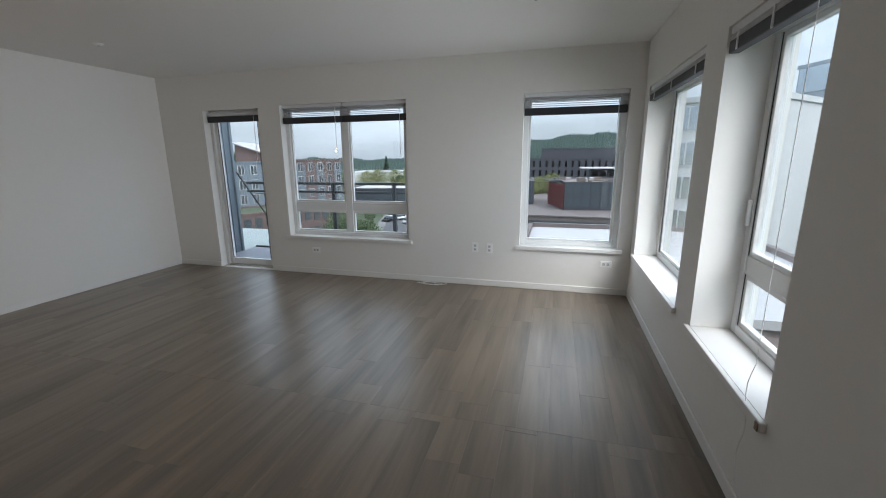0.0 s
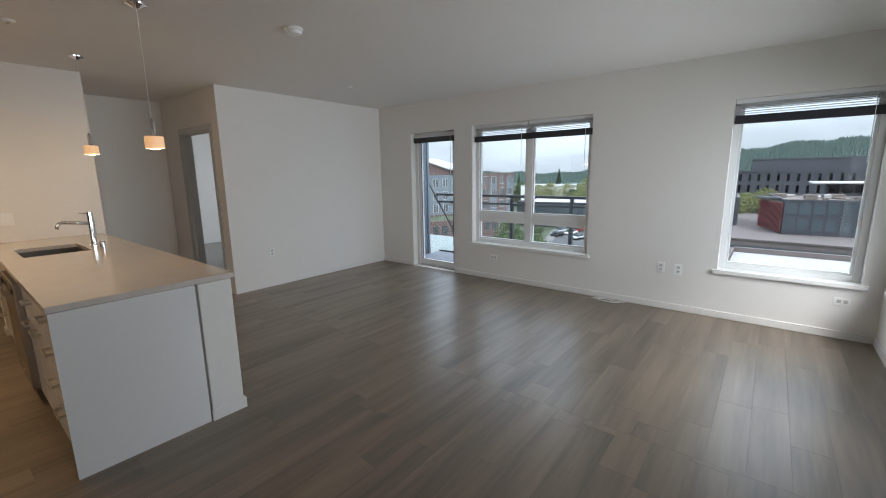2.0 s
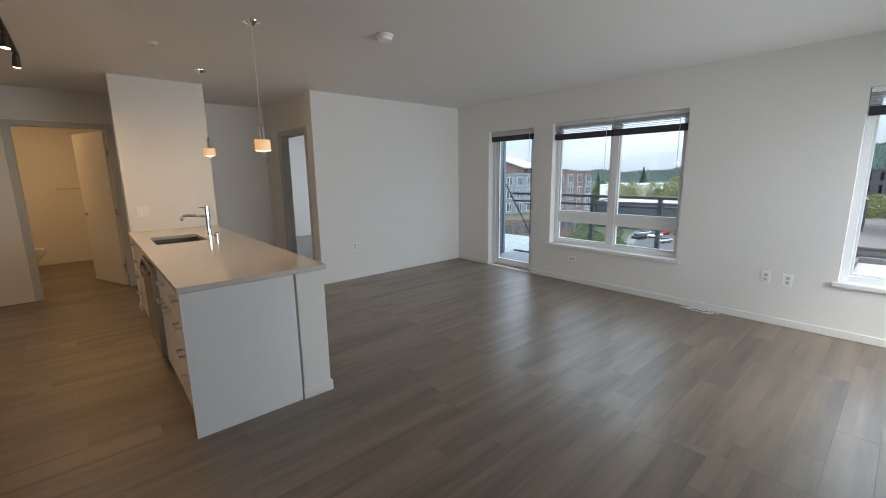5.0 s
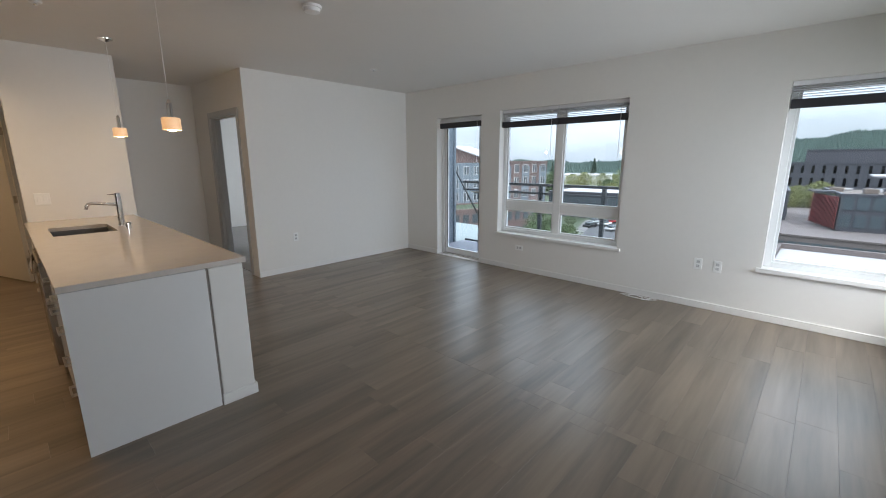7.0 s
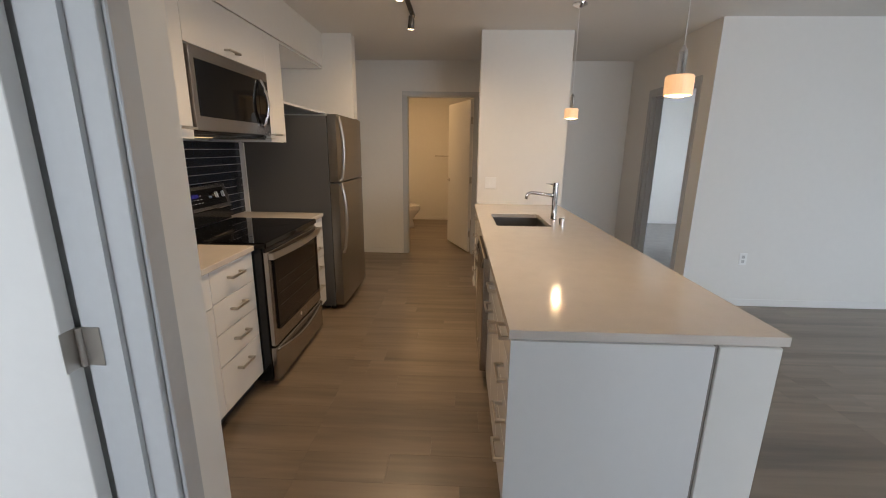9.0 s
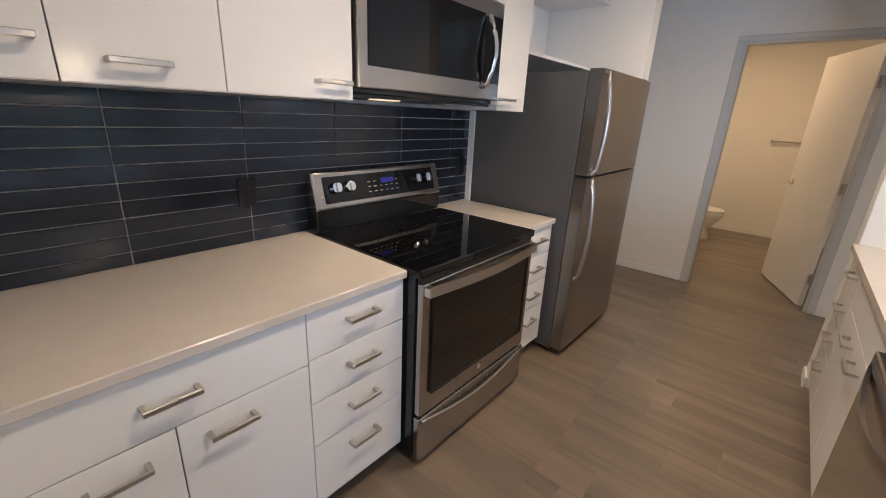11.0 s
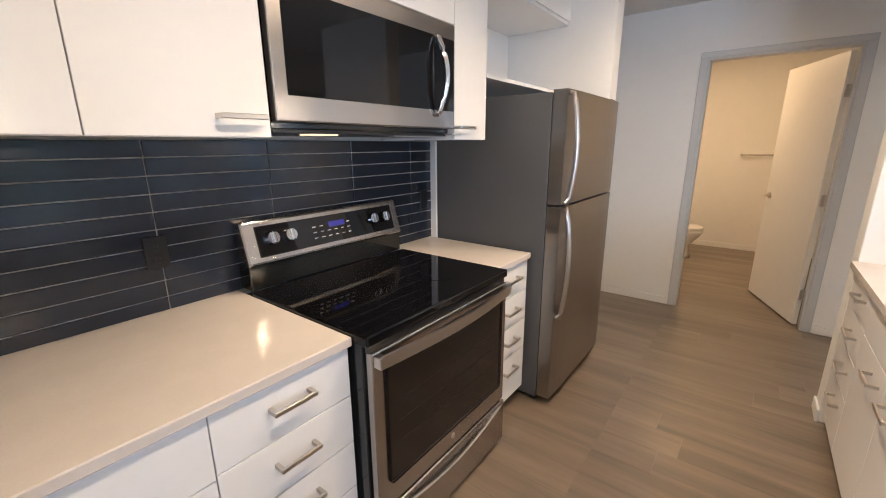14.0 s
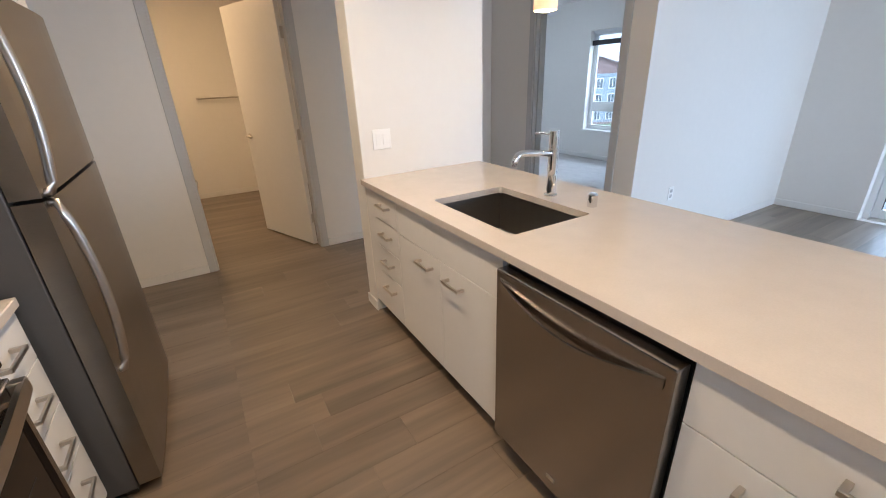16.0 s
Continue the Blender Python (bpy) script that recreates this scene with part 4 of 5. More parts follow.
def dishwasher():
    x0, x1, yf = -4.19, -3.54, 0.245
    t = thing("dishwasher", ((x0 + x1) / 2, 0.5, 0), "brushed stainless dishwasher with a bowed handle", "dishwasher")
    part("body", B(x0 + 0.004, x1 - 0.004, yf + 0.035, 0.84, 0.02, 0.868), BLACKP, t)
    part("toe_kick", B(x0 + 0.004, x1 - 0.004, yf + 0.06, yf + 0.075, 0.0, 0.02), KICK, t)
    d = part("door", B(x0 + 0.006, x1 - 0.006, yf - 0.022, yf + 0.03, 0.115, 0.852, bevel=0.006, seg=2), STEEL, t, "brushed stainless door")
    hb = bmesh.new()
    n = 20
    for i in range(n):
        u0, u1 = i / n, (i + 1) / n

        def at(u):
            return x0 + 0.03 + (x1 - x0 - 0.06) * u, yf - 0.026 - 0.03 * math.sin(math.pi * u) ** 0.8, 0.80 - 0.05 * math.sin(math.pi * u)
        (xa, ya, za), (xb, yb, zb) = at(u0), at(u1)
        v = [hb.verts.new(p) for p in ((xa, ya, za - 0.016), (xb, yb, zb - 0.016), (xb, yb, zb + 0.016), (xa, ya, za + 0.016),
                                       (xa, ya + 0.012, za - 0.014), (xb, yb + 0.012, zb - 0.014), (xb, yb + 0.012, zb + 0.014), (xa, ya + 0.012, za + 0.014))]
        for q in ((0, 1, 2, 3), (7, 6, 5, 4), (0, 4, 5, 1), (3, 2, 6, 7)):
            hb.faces.new([v[k] for k in q])
    bmesh.ops.remove_doubles(hb, verts=hb.verts, dist=0.0005)
    part("handle", hb, STEEL, d, "bowed stainless bar handle")
    vent = bmesh.new()
    for k in range(3):
        box(vent, x0 + 0.03, x0 + 0.11, yf - 0.0235, yf - 0.021, 0.822 - k * 0.008, 0.825 - k * 0.008)
    part("vent_slots", vent, SLOT, d)
    part("badge", B(x0 + 0.30, x0 + 0.335, yf - 0.0235, yf - 0.021, 0.165, 0.18, bevel=0.001), NICKEL, d)


dishwasher()


# ---- lights ----
def pendant(x, y, z):
    t = thing("pendant_lamp", (x, y, z), "chrome pendant lamp with a small lit amber glass shade", "pendant lamp", "pendants over the island")
    part("canopy", lathe(bmesh.new(), [(0.06, 0.0), (0.058, -0.008), (0.03, -0.02), (0.012, -0.03), (0.003, -0.031)], (x, y, H)), CHROME, t, smooth=False)
    part("cord", cyl(bmesh.new(), (x, y, z + 0.14), (x, y, H - 0.03), 0.0022, seg=8), PLASTIC, t)
    part("socket", lathe(bmesh.new(), [(0.017, 0.03), (0.017, 0.125), (0.012, 0.135), (0.004, 0.15)], (x, y, z)), CHROME, t, smooth=False)
    sh = bmesh.new()
    lathe(sh, [(0.052, -0.045), (0.055, -0.042), (0.055, 0.028), (0.05, 0.034), (0.018, 0.036)], (x, y, z))
    part("shade", sh, PGLASS, t, "lit amber glass shade")
    part("bulb", lathe(bmesh.new(), [(0.004, -0.052), (0.024, -0.050), (0.026, -0.0475), (0.02, -0.046)], (x, y, z)), BULB, t)
    lamp = new("pendant_light", bpy.data.lights.new("pendant_light", "POINT"))
    lamp.data.energy, lamp.data.color, lamp.data.shadow_soft_size = PEND_W, WARM, 0.02
    lamp.location = (x, y, z - 0.09)


WARM = (1.0, 0.67, 0.36)
PEND_W, TRACK_W = 2.0, 5.2
pendant(-3.075, 0.975, 1.745)
pendant(-4.82, 0.99, 1.775)


def track(xa, xb, y, heads):
    t = thing("track_light", ((xa + xb) / 2, y, H), "dark bronze ceiling track with small spot heads", "track light")
    part("rail", B(xa, xb, y - 0.017, y + 0.017, H - 0.022, H, bevel=0.002), BRONZE, t)
    for hx, ty, tx, much in heads:
        stem = cyl(bmesh.new(), (hx, y, H - 0.022), (hx, y, H - 0.07), 0.007, seg=12)
        part("stem", stem, BRONZE, t)
        d = Vector((tx, ty, -1)).normalized()
        c = Vector((hx, y, H - 0.085))
        hd = cyl(bmesh.new(), c - d * 0.04, c + d * 0.055, 0.022, 0.03, 20)
        part("spot_head", hd, BRONZE, t, smooth=False)
        part("lens", cyl(bmesh.new(), c + d * 0.056, c + d * 0.06, 0.024, seg=20), DIODE, t)
        lamp = new("track_spot", bpy.data.lights.new("track_spot", "SPOT"))
        lamp.data.energy, lamp.data.color = TRACK_W * 4 * much, WARM
        lamp.data.spot_size, lamp.data.spot_blend, lamp.data.shadow_soft_size = radians(150), 0.9, 0.025
        e = c + d * 0.07
        lamp.matrix_world = look(e, e + d)


track(-5.1, -3.0, -0.355, ((-3.25, -0.12, 0, 0.8), (-4.28, -0.12, 0, 0.9), (-4.966, -0.1, -0.4, 0.8)))
bath = new("bath_light", bpy.data.lights.new("bath_light", "AREA"))
bath.data.energy, bath.data.color, bath.data.size = 7, (1.0, 0.58, 0.24), 0.5
bath.matrix_world = look((-8.3, -0.9, H - 0.06), (-8.5, -0.4, 0))
fix = thing("bath_ceiling_lamp", (-8.3, -0.9, H), "round warm ceiling lamp in the bathroom", "ceiling lamp")
part("base", lathe(bmesh.new(), [(0.16, 0), (0.16, -0.02), (0.14, -0.035), (0.01, -0.04)], (-8.3, -0.9, H)), PLASTIC, fix)
hob = new("hood_light", bpy.data.lights.new("hood_light", "SPOT"))
hob.data.energy, hob.data.color, hob.data.spot_size, hob.data.spot_blend, hob.data.shadow_soft_size = 2.5, WARM, radians(130), 0.8, 0.03
hob.matrix_world = look((-3.70, -1.475, 1.515), (-3.70, -1.50, 0))


# ---- bathroom ----
def toilet(x, y):
    """Faces +y; its tank stands against the wall at y."""
    t = thing("toilet", (x, y, 0), "white porcelain toilet on the bathroom floor", "toilet")
    part("tank", B(x - 0.21, x + 0.21, y + 0.01, y + 0.20, 0.38, 0.74, bevel=0.03, seg=3), PORC, t)
    part("tank_lid", B(x - 0.22, x + 0.22, y, y + 0.21, 0.742, 0.775, bevel=0.012, seg=2), PORC, t)

    def oval(bm, rows):
        rings = []
        for w, l, cy, z in rows:
            rings.append([bm.verts.new((x + w * math.cos(2 * math.pi * i / 28), y + cy + l * math.sin(2 * math.pi * i / 28), z)) for i in range(28)])
        for a, b in zip(rings, rings[1:]):
            for i in range(28):
                bm.faces.new((a[i], a[(i + 1) % 28], b[(i + 1) % 28], b[i]))
        bm.faces.new(list(reversed(rings[0])))
        bm.faces.new(rings[-1])
        return bm
    part("bowl", oval(bmesh.new(), [(0.12, 0.24, 0.36, 0), (0.115, 0.23, 0.36, 0.05), (0.10, 0.20, 0.36, 0.16), (0.14, 0.22, 0.42, 0.26), (0.18, 0.25, 0.45, 0.34), (0.185, 0.255, 0.45, 0.385)]), PORC, t, smooth=True)
    part("seat", oval(bmesh.new(), [(0.187, 0.257, 0.45, 0.387), (0.19, 0.26, 0.45, 0.395), (0.188, 0.258, 0.45, 0.41)]), PORC, t)
    part("lid", oval(bmesh.new(), [(0.186, 0.256, 0.45, 0.412), (0.188, 0.258, 0.45, 0.42), (0.175, 0.24, 0.45, 0.43)]), PORC, t)
    part("flush_lever", tube(bmesh.new(), [(x + 0.15, y + 0.205, 0.68), (x + 0.15, y + 0.22, 0.68), (x + 0.09, y + 0.225, 0.675)], 0.007), CHROME, t)


toilet(-8.95, -1.36)
struct("wall_bath_south", B(-9.85, XW - 0.12, -1.50, -1.38, 0, H), PAINT, "off-white bathroom side wall", "wall")
struct("wall_bath_north", B(-9.85, XW - 0.12, 1.25, 1.37, 0, H), PAINT, "off-white bathroom side wall", "wall")
bar = thing("towel_bar", (-9.85, -0.2, 1.33), "satin nickel towel bar on the bathroom wall", "towel bar")
part("rod", cyl(bmesh.new(), (-9.79, -0.42, 1.33), (-9.79, 0.14, 1.33), 0.009, seg=12), NICKEL, bar)
for by in (-0.41, 0.13):
    part("mount", B(-9.85, -9.78, by - 0.015, by + 0.015, 1.315, 1.345, bevel=0.003), NICKEL, bar)


# ---- outlets, switch, ceiling fittings ----
def outlet(at, facing, material=PLASTIC, wide=False, label="white duplex outlet on the wall", switch=False):
    """A wall plate at a point of a wall; facing is the wall's outward way, 'x+', 'y-' or 'y+'."""
    t = thing("switch_plate" if switch else "wall_outlet", at, label, "switch" if switch else "outlet")
    w, h = (0.058, 0.036) if wide else (0.036, 0.058)
    if switch:
        w, h = 0.058, 0.058
    m = {"y-": Matrix.Identity(4), "y+": Matrix.Rotation(math.pi, 4, "Z"), "x+": Matrix.Rotation(math.pi / 2, 4, "Z")}[facing]
    plate = part("plate", B(-w, w, -0.006, 0, -h, h, bevel=0.002), material, t)
    obs = [plate]
    for s in (-1, 1):
        cx, cz = (s * 0.022, 0) if wide or switch else (0, s * 0.022)
        obs.append(part("socket", B(cx - 0.015, cx + 0.015, -0.008, -0.005, cz - (0.032 if switch else 0.015), cz + (0.032 if switch else 0.015), bevel=0.001), GREYP if material is PLASTIC and not switch else material, t))
        if not switch:
            sl = bmesh.new()
            for e in (-1, 1):
                if wide:
                    box(sl, cx - 0.004, cx + 0.005, -0.0086, -0.008, cz + e * 0.006 - 0.001, cz + e * 0.006 + 0.001)
                else:
                    box(sl, cx + e * 0.006 - 0.001, cx + e * 0.006 + 0.001, -0.0086, -0.008, cz - 0.004, cz + 0.005)
            obs.append(part("slot", sl, SLOT, t))
    for o in obs:
        o.matrix_parent_inverse = Matrix.Identity(4)
        o.matrix_basis = m


outlet((-0.695, YN, 0.462), "y-")
outlet((-0.526, YN, 0.457), "y-")
outlet((0.764, YN, 0.342), "y-", wide=True)
outlet((-2.838, YN, 0.322), "y-", wide=True)
outlet((XL, 2.813, 0.477), "x+")
outlet((-3.227, -1.806, 1.13), "y+", material=BLACKP, label="black duplex outlet on the tiled backsplash")
outlet((-4.66, -1.806, 1.16), "y+", material=BLACKP, label="black duplex outlet on the tiled backsplash")
outlet((-5.53, 0.40, 1.135), "x+", label="white double rocker switch above the worktop", switch=True)


def ceiling_disc(name, x, y, r, drop, label, category):
    t = thing(name, (x, y, H), label, category)
    part("base", lathe(bmesh.new(), [(r, 0), (r, -drop * 0.4), (r * 0.85, -drop * 0.45), (r * 0.8, -drop), (0.004, -drop - 0.002)], (x, y, H)), PLASTIC, t)
    if r > 0.05:
        part("grille", lathe(bmesh.new(), [(r * 0.82, -drop * 0.5), (r * 0.815, -drop * 0.75)], (x, y, H)), SLOT, t)
    else:
        part("pin", lathe(bmesh.new(), [(0.008, -drop), (0.012, -drop - 0.012), (0.002, -drop - 0.016)], (x, y, H)), CHROME, t)


ceiling_disc("smoke_detector", -2.73, 1.863, 0.068, 0.042, "white round smoke detector on the ceiling", "smoke detector")
for sx, sy in ((-4.065, 3.44), (-0.008, 3.447), (-4.045, 0.499)):
    ceiling_disc("sprinkler", sx, sy, 0.042, 0.012, "white flush ceiling sprinkler", "sprinkler")


# loose cable by the wall, blind cord at the east window
coil = bmesh.new()
rnd = random.Random(4)
pts = [(-1.28 + 0.13 * math.cos(a * 0.5) + rnd.uniform(-0.02, 0.02) + a * 0.003, 4.80 + 0.045 * math.sin(a * 0.5) + rnd.uniform(-0.01, 0.01), 0.006 + 0.002 * (a % 5)) for a in range(42)]
tagged(part("loose_cable", tube(coil, pts, 0.003, 6), PLASTIC), "thin white cable coiled on the floor by the wall", "cable")
cord = bmesh.new()
pts = [(1.0, 2.02, 2.06 - 0.06 * i) for i in range(24)] + [(0.99, 2.02 + 0.02 * math.sin(i), 0.64 - 0.05 * i) for i in range(12)]
tagged(part("blind_cord", tube(cord, pts, 0.0015, 6), PLASTIC), "thin white blind cord hanging at the window", "cord")
end_stop = tagged(part("sill_end_cap", B(XE - 0.034, XE - 0.0285, 1.876, 1.90, 0.47, 0.505, bevel=0.002), mat("brown_raw_edge", (0.25, 0.19, 0.14), 0.7)), "small brown raw sill end", "trim")


# ---- balcony ----
def balcony():
    t = thing("balcony", (-3.2, 5.15, -0.12), "concrete balcony with dark steel railing", "balcony")
    part("deck", B(-5.2, -1.0, YN + ND, 6.55, -0.22, -0.10, bevel=0.006), DECK, t)
    part("top_rail", B(-5.2, -1.0, 6.47, 6.53, 1.07, 1.115, bevel=0.004), DARKM, t)
    part("mid_rail", B(-5.2, -1.0, 6.485, 6.515, 0.93, 0.965, bevel=0.003), DARKM, t)
    for px in (-4.55, -3.45, -2.35, -1.25):
        part("post", B(px - 0.03, px + 0.03, 6.47, 6.53, -0.4, 1.07, bevel=0.004), DARKM, t)
    part("edge_channel", B(-5.2, -1.0, 6.552, 6.60, -0.24, -0.07, bevel=0.003), DARKM, t)


balcony()
fin = thing("siding_fin", (-5.3, 5.2, -16), "grey-blue ribbed metal side wall of the balcony", "wall", "", "structure")
part("panel", B(-5.5, -5.26, YN + ND, 6.32, -16, 8), SIDING, fin)
for i in range(8):
    y = 5.20 + i * 0.15
    part("rib", B(-5.26, -5.225, y, y + 0.05, -16, 8, bevel=0.004), SIDING, fin)
canopy = thing("glass_canopy", (-6.2, 8.0, 0.0), "frosted glass canopy hung on a steel rod", "canopy")
part("pane", B(-7.8, -5.3, 6.7, 9.0, -0.26, -0.24), mat("frosted_green_glass", (0.16, 0.20, 0.19), 0.25, vary=0.05), canopy)
part("edge_beam", B(-7.8, -5.25, 6.64, 6.70, -0.38, -0.24), DARKM, canopy)
part("rod", cyl(bmesh.new(), (-5.27, 6.1, 1.62), (-5.6, 7.9, -0.22), 0.016, seg=8), DARKM, canopy)

# ---- the town ----
G = -16.0
GRASS = mat("ground_grass", (0.045, 0.06, 0.03), 0.9, vary=0.35, scale=0.3)
ASPH = mat("asphalt", (0.06, 0.06, 0.063), 0.85, vary=0.15, scale=0.6)
PAVE = mat("pavement", (0.14, 0.135, 0.13), 0.85, vary=0.1, scale=0.6)
BRICKR = mat("red_brown_brick", (0.135, 0.094, 0.086), 0.85, vary=0.15, scale=2)
BLUEP = mat("blue_grey_panel", (0.15, 0.18, 0.21), 0.6, vary=0.08, scale=0.8)
DARKB = mat("charcoal_panel", (0.045, 0.046, 0.056), 0.5, vary=0.12, scale=0.4)
REDP = mat("dark_red_panel", (0.20, 0.045, 0.042), 0.55, vary=0.12, scale=0.6)
SKYG = mat("reflective_tower_glass", (0.42, 0.48, 0.53), 0.15, metal=0.8, vary=0.1, scale=0.5)
FARG = mat("far_window_glass", (0.06, 0.075, 0.085), 0.12, vary=0.2, scale=0.5)
WROOF = mat("white_membrane_roof", (0.34, 0.33, 0.33), 0.7, vary=0.06, scale=0.3)
TROOF = mat("tan_gravel_roof", (0.14, 0.115, 0.10), 0.9, vary=0.15, scale=0.6)
CONC = mat("pale_concrete", (0.12, 0.10, 0.095), 0.85, vary=0.08, scale=0.5)
BARK = mat("bark", (0.09, 0.065, 0.045), 0.9, vary=0.2)
FAR_WHITE = mat("far_white_trim", (0.62, 0.62, 0.61), 0.5)
LEAFS = [mat("foliage_" + n, c, 0.75, vary=0.4, scale=1.2) for n, c in (("green", (0.065, 0.095, 0.038)), ("yellow", (0.165, 0.175, 0.065)), ("dark", (0.035, 0.058, 0.036)))]
# ridge and conifer greens are paled and blued: distance haze put into the colour
HILL = mat("hazed_wooded_hill", (0.060, 0.085, 0.080), 0.95, vary=0.4, scale=0.03)
HILLT = mat("hazed_conifers", (0.060, 0.090, 0.078), 0.95, vary=0.4, scale=0.2)

ground = bmesh.new()
bmesh.ops.create_grid(ground, x_segments=2, y_segments=2, size=3000, matrix=Matrix.Translation((0, 0, G)))
struct("ground", ground, GRASS, "grassy ground of the valley", "ground")


def polar(az, d, z):
    """A place by its bearing from the living room: degrees east of north, metres out."""
    return (0.2 + d * math.sin(radians(az)), 0.2 + d * math.cos(radians(az)), z)


def block(name, a, b, depth, z0, z1, material, roof_mat, label, storeys=0, bays=0, win=(0.55, 0.6), win_frame=True, parapet=0.5, group="", skip=(), glass=None, bay_mat=None):
    """A building whose front runs from a to b in plan and that goes back by depth; windows stand in rows on the front and the near side."""
    ax, ay = a[:2]
    bx, by = b[:2]
    L = math.hypot(bx - ax, by - ay)
    ang = math.atan2(by - ay, bx - ax)
    t = thing(name, (ax, ay, z0), label, "building", group)
    m = Matrix.Rotation(ang, 4, "Z")
    made = [part("wall", B(0, L, 0, depth, 0, z1 - z0), material, t)]
    made.append(part("roof", B(0.4, L - 0.4, 0.4, depth - 0.4, z1 - z0, z1 - z0 + 0.15), roof_mat, t))
    pb = bmesh.new()
    p = z1 - z0
    box(pb, -0.15, L + 0.15, -0.15, 0.35, p, p + parapet)
    box(pb, -0.15, L + 0.15, depth - 0.35, depth + 0.15, p, p + parapet)
    box(pb, -0.15, 0.35, 0.35, depth - 0.35, p, p + parapet)
    box(pb, L - 0.35, L + 0.15, 0.35, depth - 0.35, p, p + parapet)
    made.append(part("parapet", pb, material, t))
    if storeys:
        sh = (z1 - z0) / storeys
        for i in range(0, bays if bay_mat else 0, 2):
            made.append(part("bay_panel", B(L * (i + 0.08) / bays, L * (i + 0.92) / bays, -0.05, 0, sh, z1 - z0 - 0.8), bay_mat, t, "grey-blue panelled bay"))

        def one(x, z, w, h, side):
            fr, gl = bmesh.new(), bmesh.new()
            if side == 0:
                if win_frame:
                    box(fr, x - w / 2 - 0.12, x + w / 2 + 0.12, -0.08, 0, z - 0.12, z + h + 0.12)
                    box(fr, x - 0.06, x + 0.06, -0.13, -0.08, z, z + h)
                box(gl, x - w / 2, x + w / 2, -0.11, -0.02, z, z + h)
            else:
                xs = 0 if side == 1 else L
                s = -1 if side == 1 else 1
                if win_frame:
                    box(fr, xs, xs + s * 0.08, x - w / 2 - 0.12, x + w / 2 + 0.12, z - 0.12, z + h + 0.12)
                box(gl, xs + s * 0.02, xs + s * 0.11, x - w / 2, x + w / 2, z, z + h)
            g = part("window", gl, glass or FARG, t)
            made.append(g)
            if win_frame:
                f = part("window_frame", fr, FAR_WHITE, t)
                made.append(f)
        for k in range(storeys):
            for i in range(bays):
                if (k, i) in skip:
                    continue
                one(L * (i + 0.5) / bays, sh * k + sh * 0.25, L / bays * win[0], sh * win[1], 0)
            nb = max(1, int(depth / (L / bays)))
            side = 1 if ax > 0 else 2
            for i in range(nb):
                one(depth * (i + 0.5) / nb, sh * k + sh * 0.25, depth / nb * win[0], sh * win[1], side)
    for o in made:
        o.matrix_parent_inverse = Matrix.Identity(4)
        o.matrix_basis = m
    return t


# apartment blocks seen from the balcony side
block("apartment_building", polar(-34.9, 112, 0), polar(-29.0, 128, 0), 16, G, 1.0, BRICKR, TROOF, "red-brown brick apartment building with white windows", 5, 5, win=(0.42, 0.6), bay_mat=BLUEP)
block("apartment_building", polar(-50.0, 96, 0), polar(-35.2, 114, 0), 16, G, 0.6, BLUEP, TROOF, "blue-grey panelled apartment building with white windows", 5, 10, win=(0.45, 0.6))
pent = thing("roof_house", polar(-39.5, 118, 0.6), "brick roof house with a sloping roof", "building")
bm = bmesh.new()
px, py, _ = polar(-39.8, 118, 0)
v = [bm.verts.new(c) for c in ((px - 5, py, 0.6), (px + 5, py, 0.6), (px + 5, py + 8, 0.6), (px - 5, py + 8, 0.6), (px - 5, py, 5.4), (px + 5, py, 2.6), (px + 5, py + 8, 2.6), (px - 5, py + 8, 5.4))]
for q in ((0, 1, 5, 4), (1, 2, 6, 5), (2, 3, 7, 6), (3, 0, 4, 7), (4, 5, 6, 7)):
    bm.faces.new([v[i] for i in q])
part("wall", bm, BRICKR, pent)
bm = bmesh.new()
v = [bm.verts.new(c) for c in ((px - 6, py - 0.6, 5.72), (px + 6, py - 0.6, 2.36), (px + 6, py + 8.6, 2.36), (px - 6, py + 8.6, 5.72), (px - 6, py - 0.6, 6.0), (px + 6, py - 0.6, 2.64), (px + 6, py + 8.6, 2.64), (px - 6, py + 8.6, 6.0))]
for q in ((0, 1, 5, 4), (1, 2, 6, 5), (2, 3, 7, 6), (3, 0, 4, 7), (4, 5, 6, 7), (3, 2, 1, 0)):
    bm.faces.new([v[i] for i in q])
part("roof", bm, WROOF, pent)
block("brick_podium", polar(-46, 84, 0), polar(-31.0, 98, 0), 12, G, -9.2, BRICKR, GRASS, "low brick podium with dark openings", 2, 12, win=(0.6, 0.55), win_frame=False)
block("market_hall", polar(-28.5, 138, 0), polar(-17.5, 132, 0), 26, G, -8.4, DARKB, WROOF, "long low dark hall with a pale flat roof", 1, 12, win=(0.7, 0.7), win_frame=False)
block("white_store", polar(-28.0, 210, 0), polar(-22, 205, 0), 30, G, -5.5, FAR_WHITE, WROOF, "distant white flat-roofed store", 0, 0)

# dark campus and red pavilion seen through the single window
block("office_building", polar(-5.0, 190, 0), polar(22, 205, 0), 40, G, 0.4, DARKB, TROOF, "long charcoal office building with narrow windows", 4, 34, win=(0.26, 0.62), win_frame=False, glass=BLACKG)
block("office_penthouse", polar(-2.0, 200, 0), polar(20, 212, 0), 22, 0.5, 4.9, DARKB, TROOF, "charcoal plant room on the office roof", 0, 0)
block("podium_building", polar(-8.5, 100, 0), polar(14.0, 99, 0), 60, G, -12.1, CONC, CONC, "low pale concrete podium with a long window band", 1, 22, win=(0.86, 0.5), win_frame=False, parapet=0.3)
block("pavilion", polar(1.2, 110, 0), polar(16, 118, 0), 24, -12.0, -5.2, DARKB, TROOF, "two-storey dark glass pavilion", 2, 14, win=(0.78, 0.72), win_frame=False)
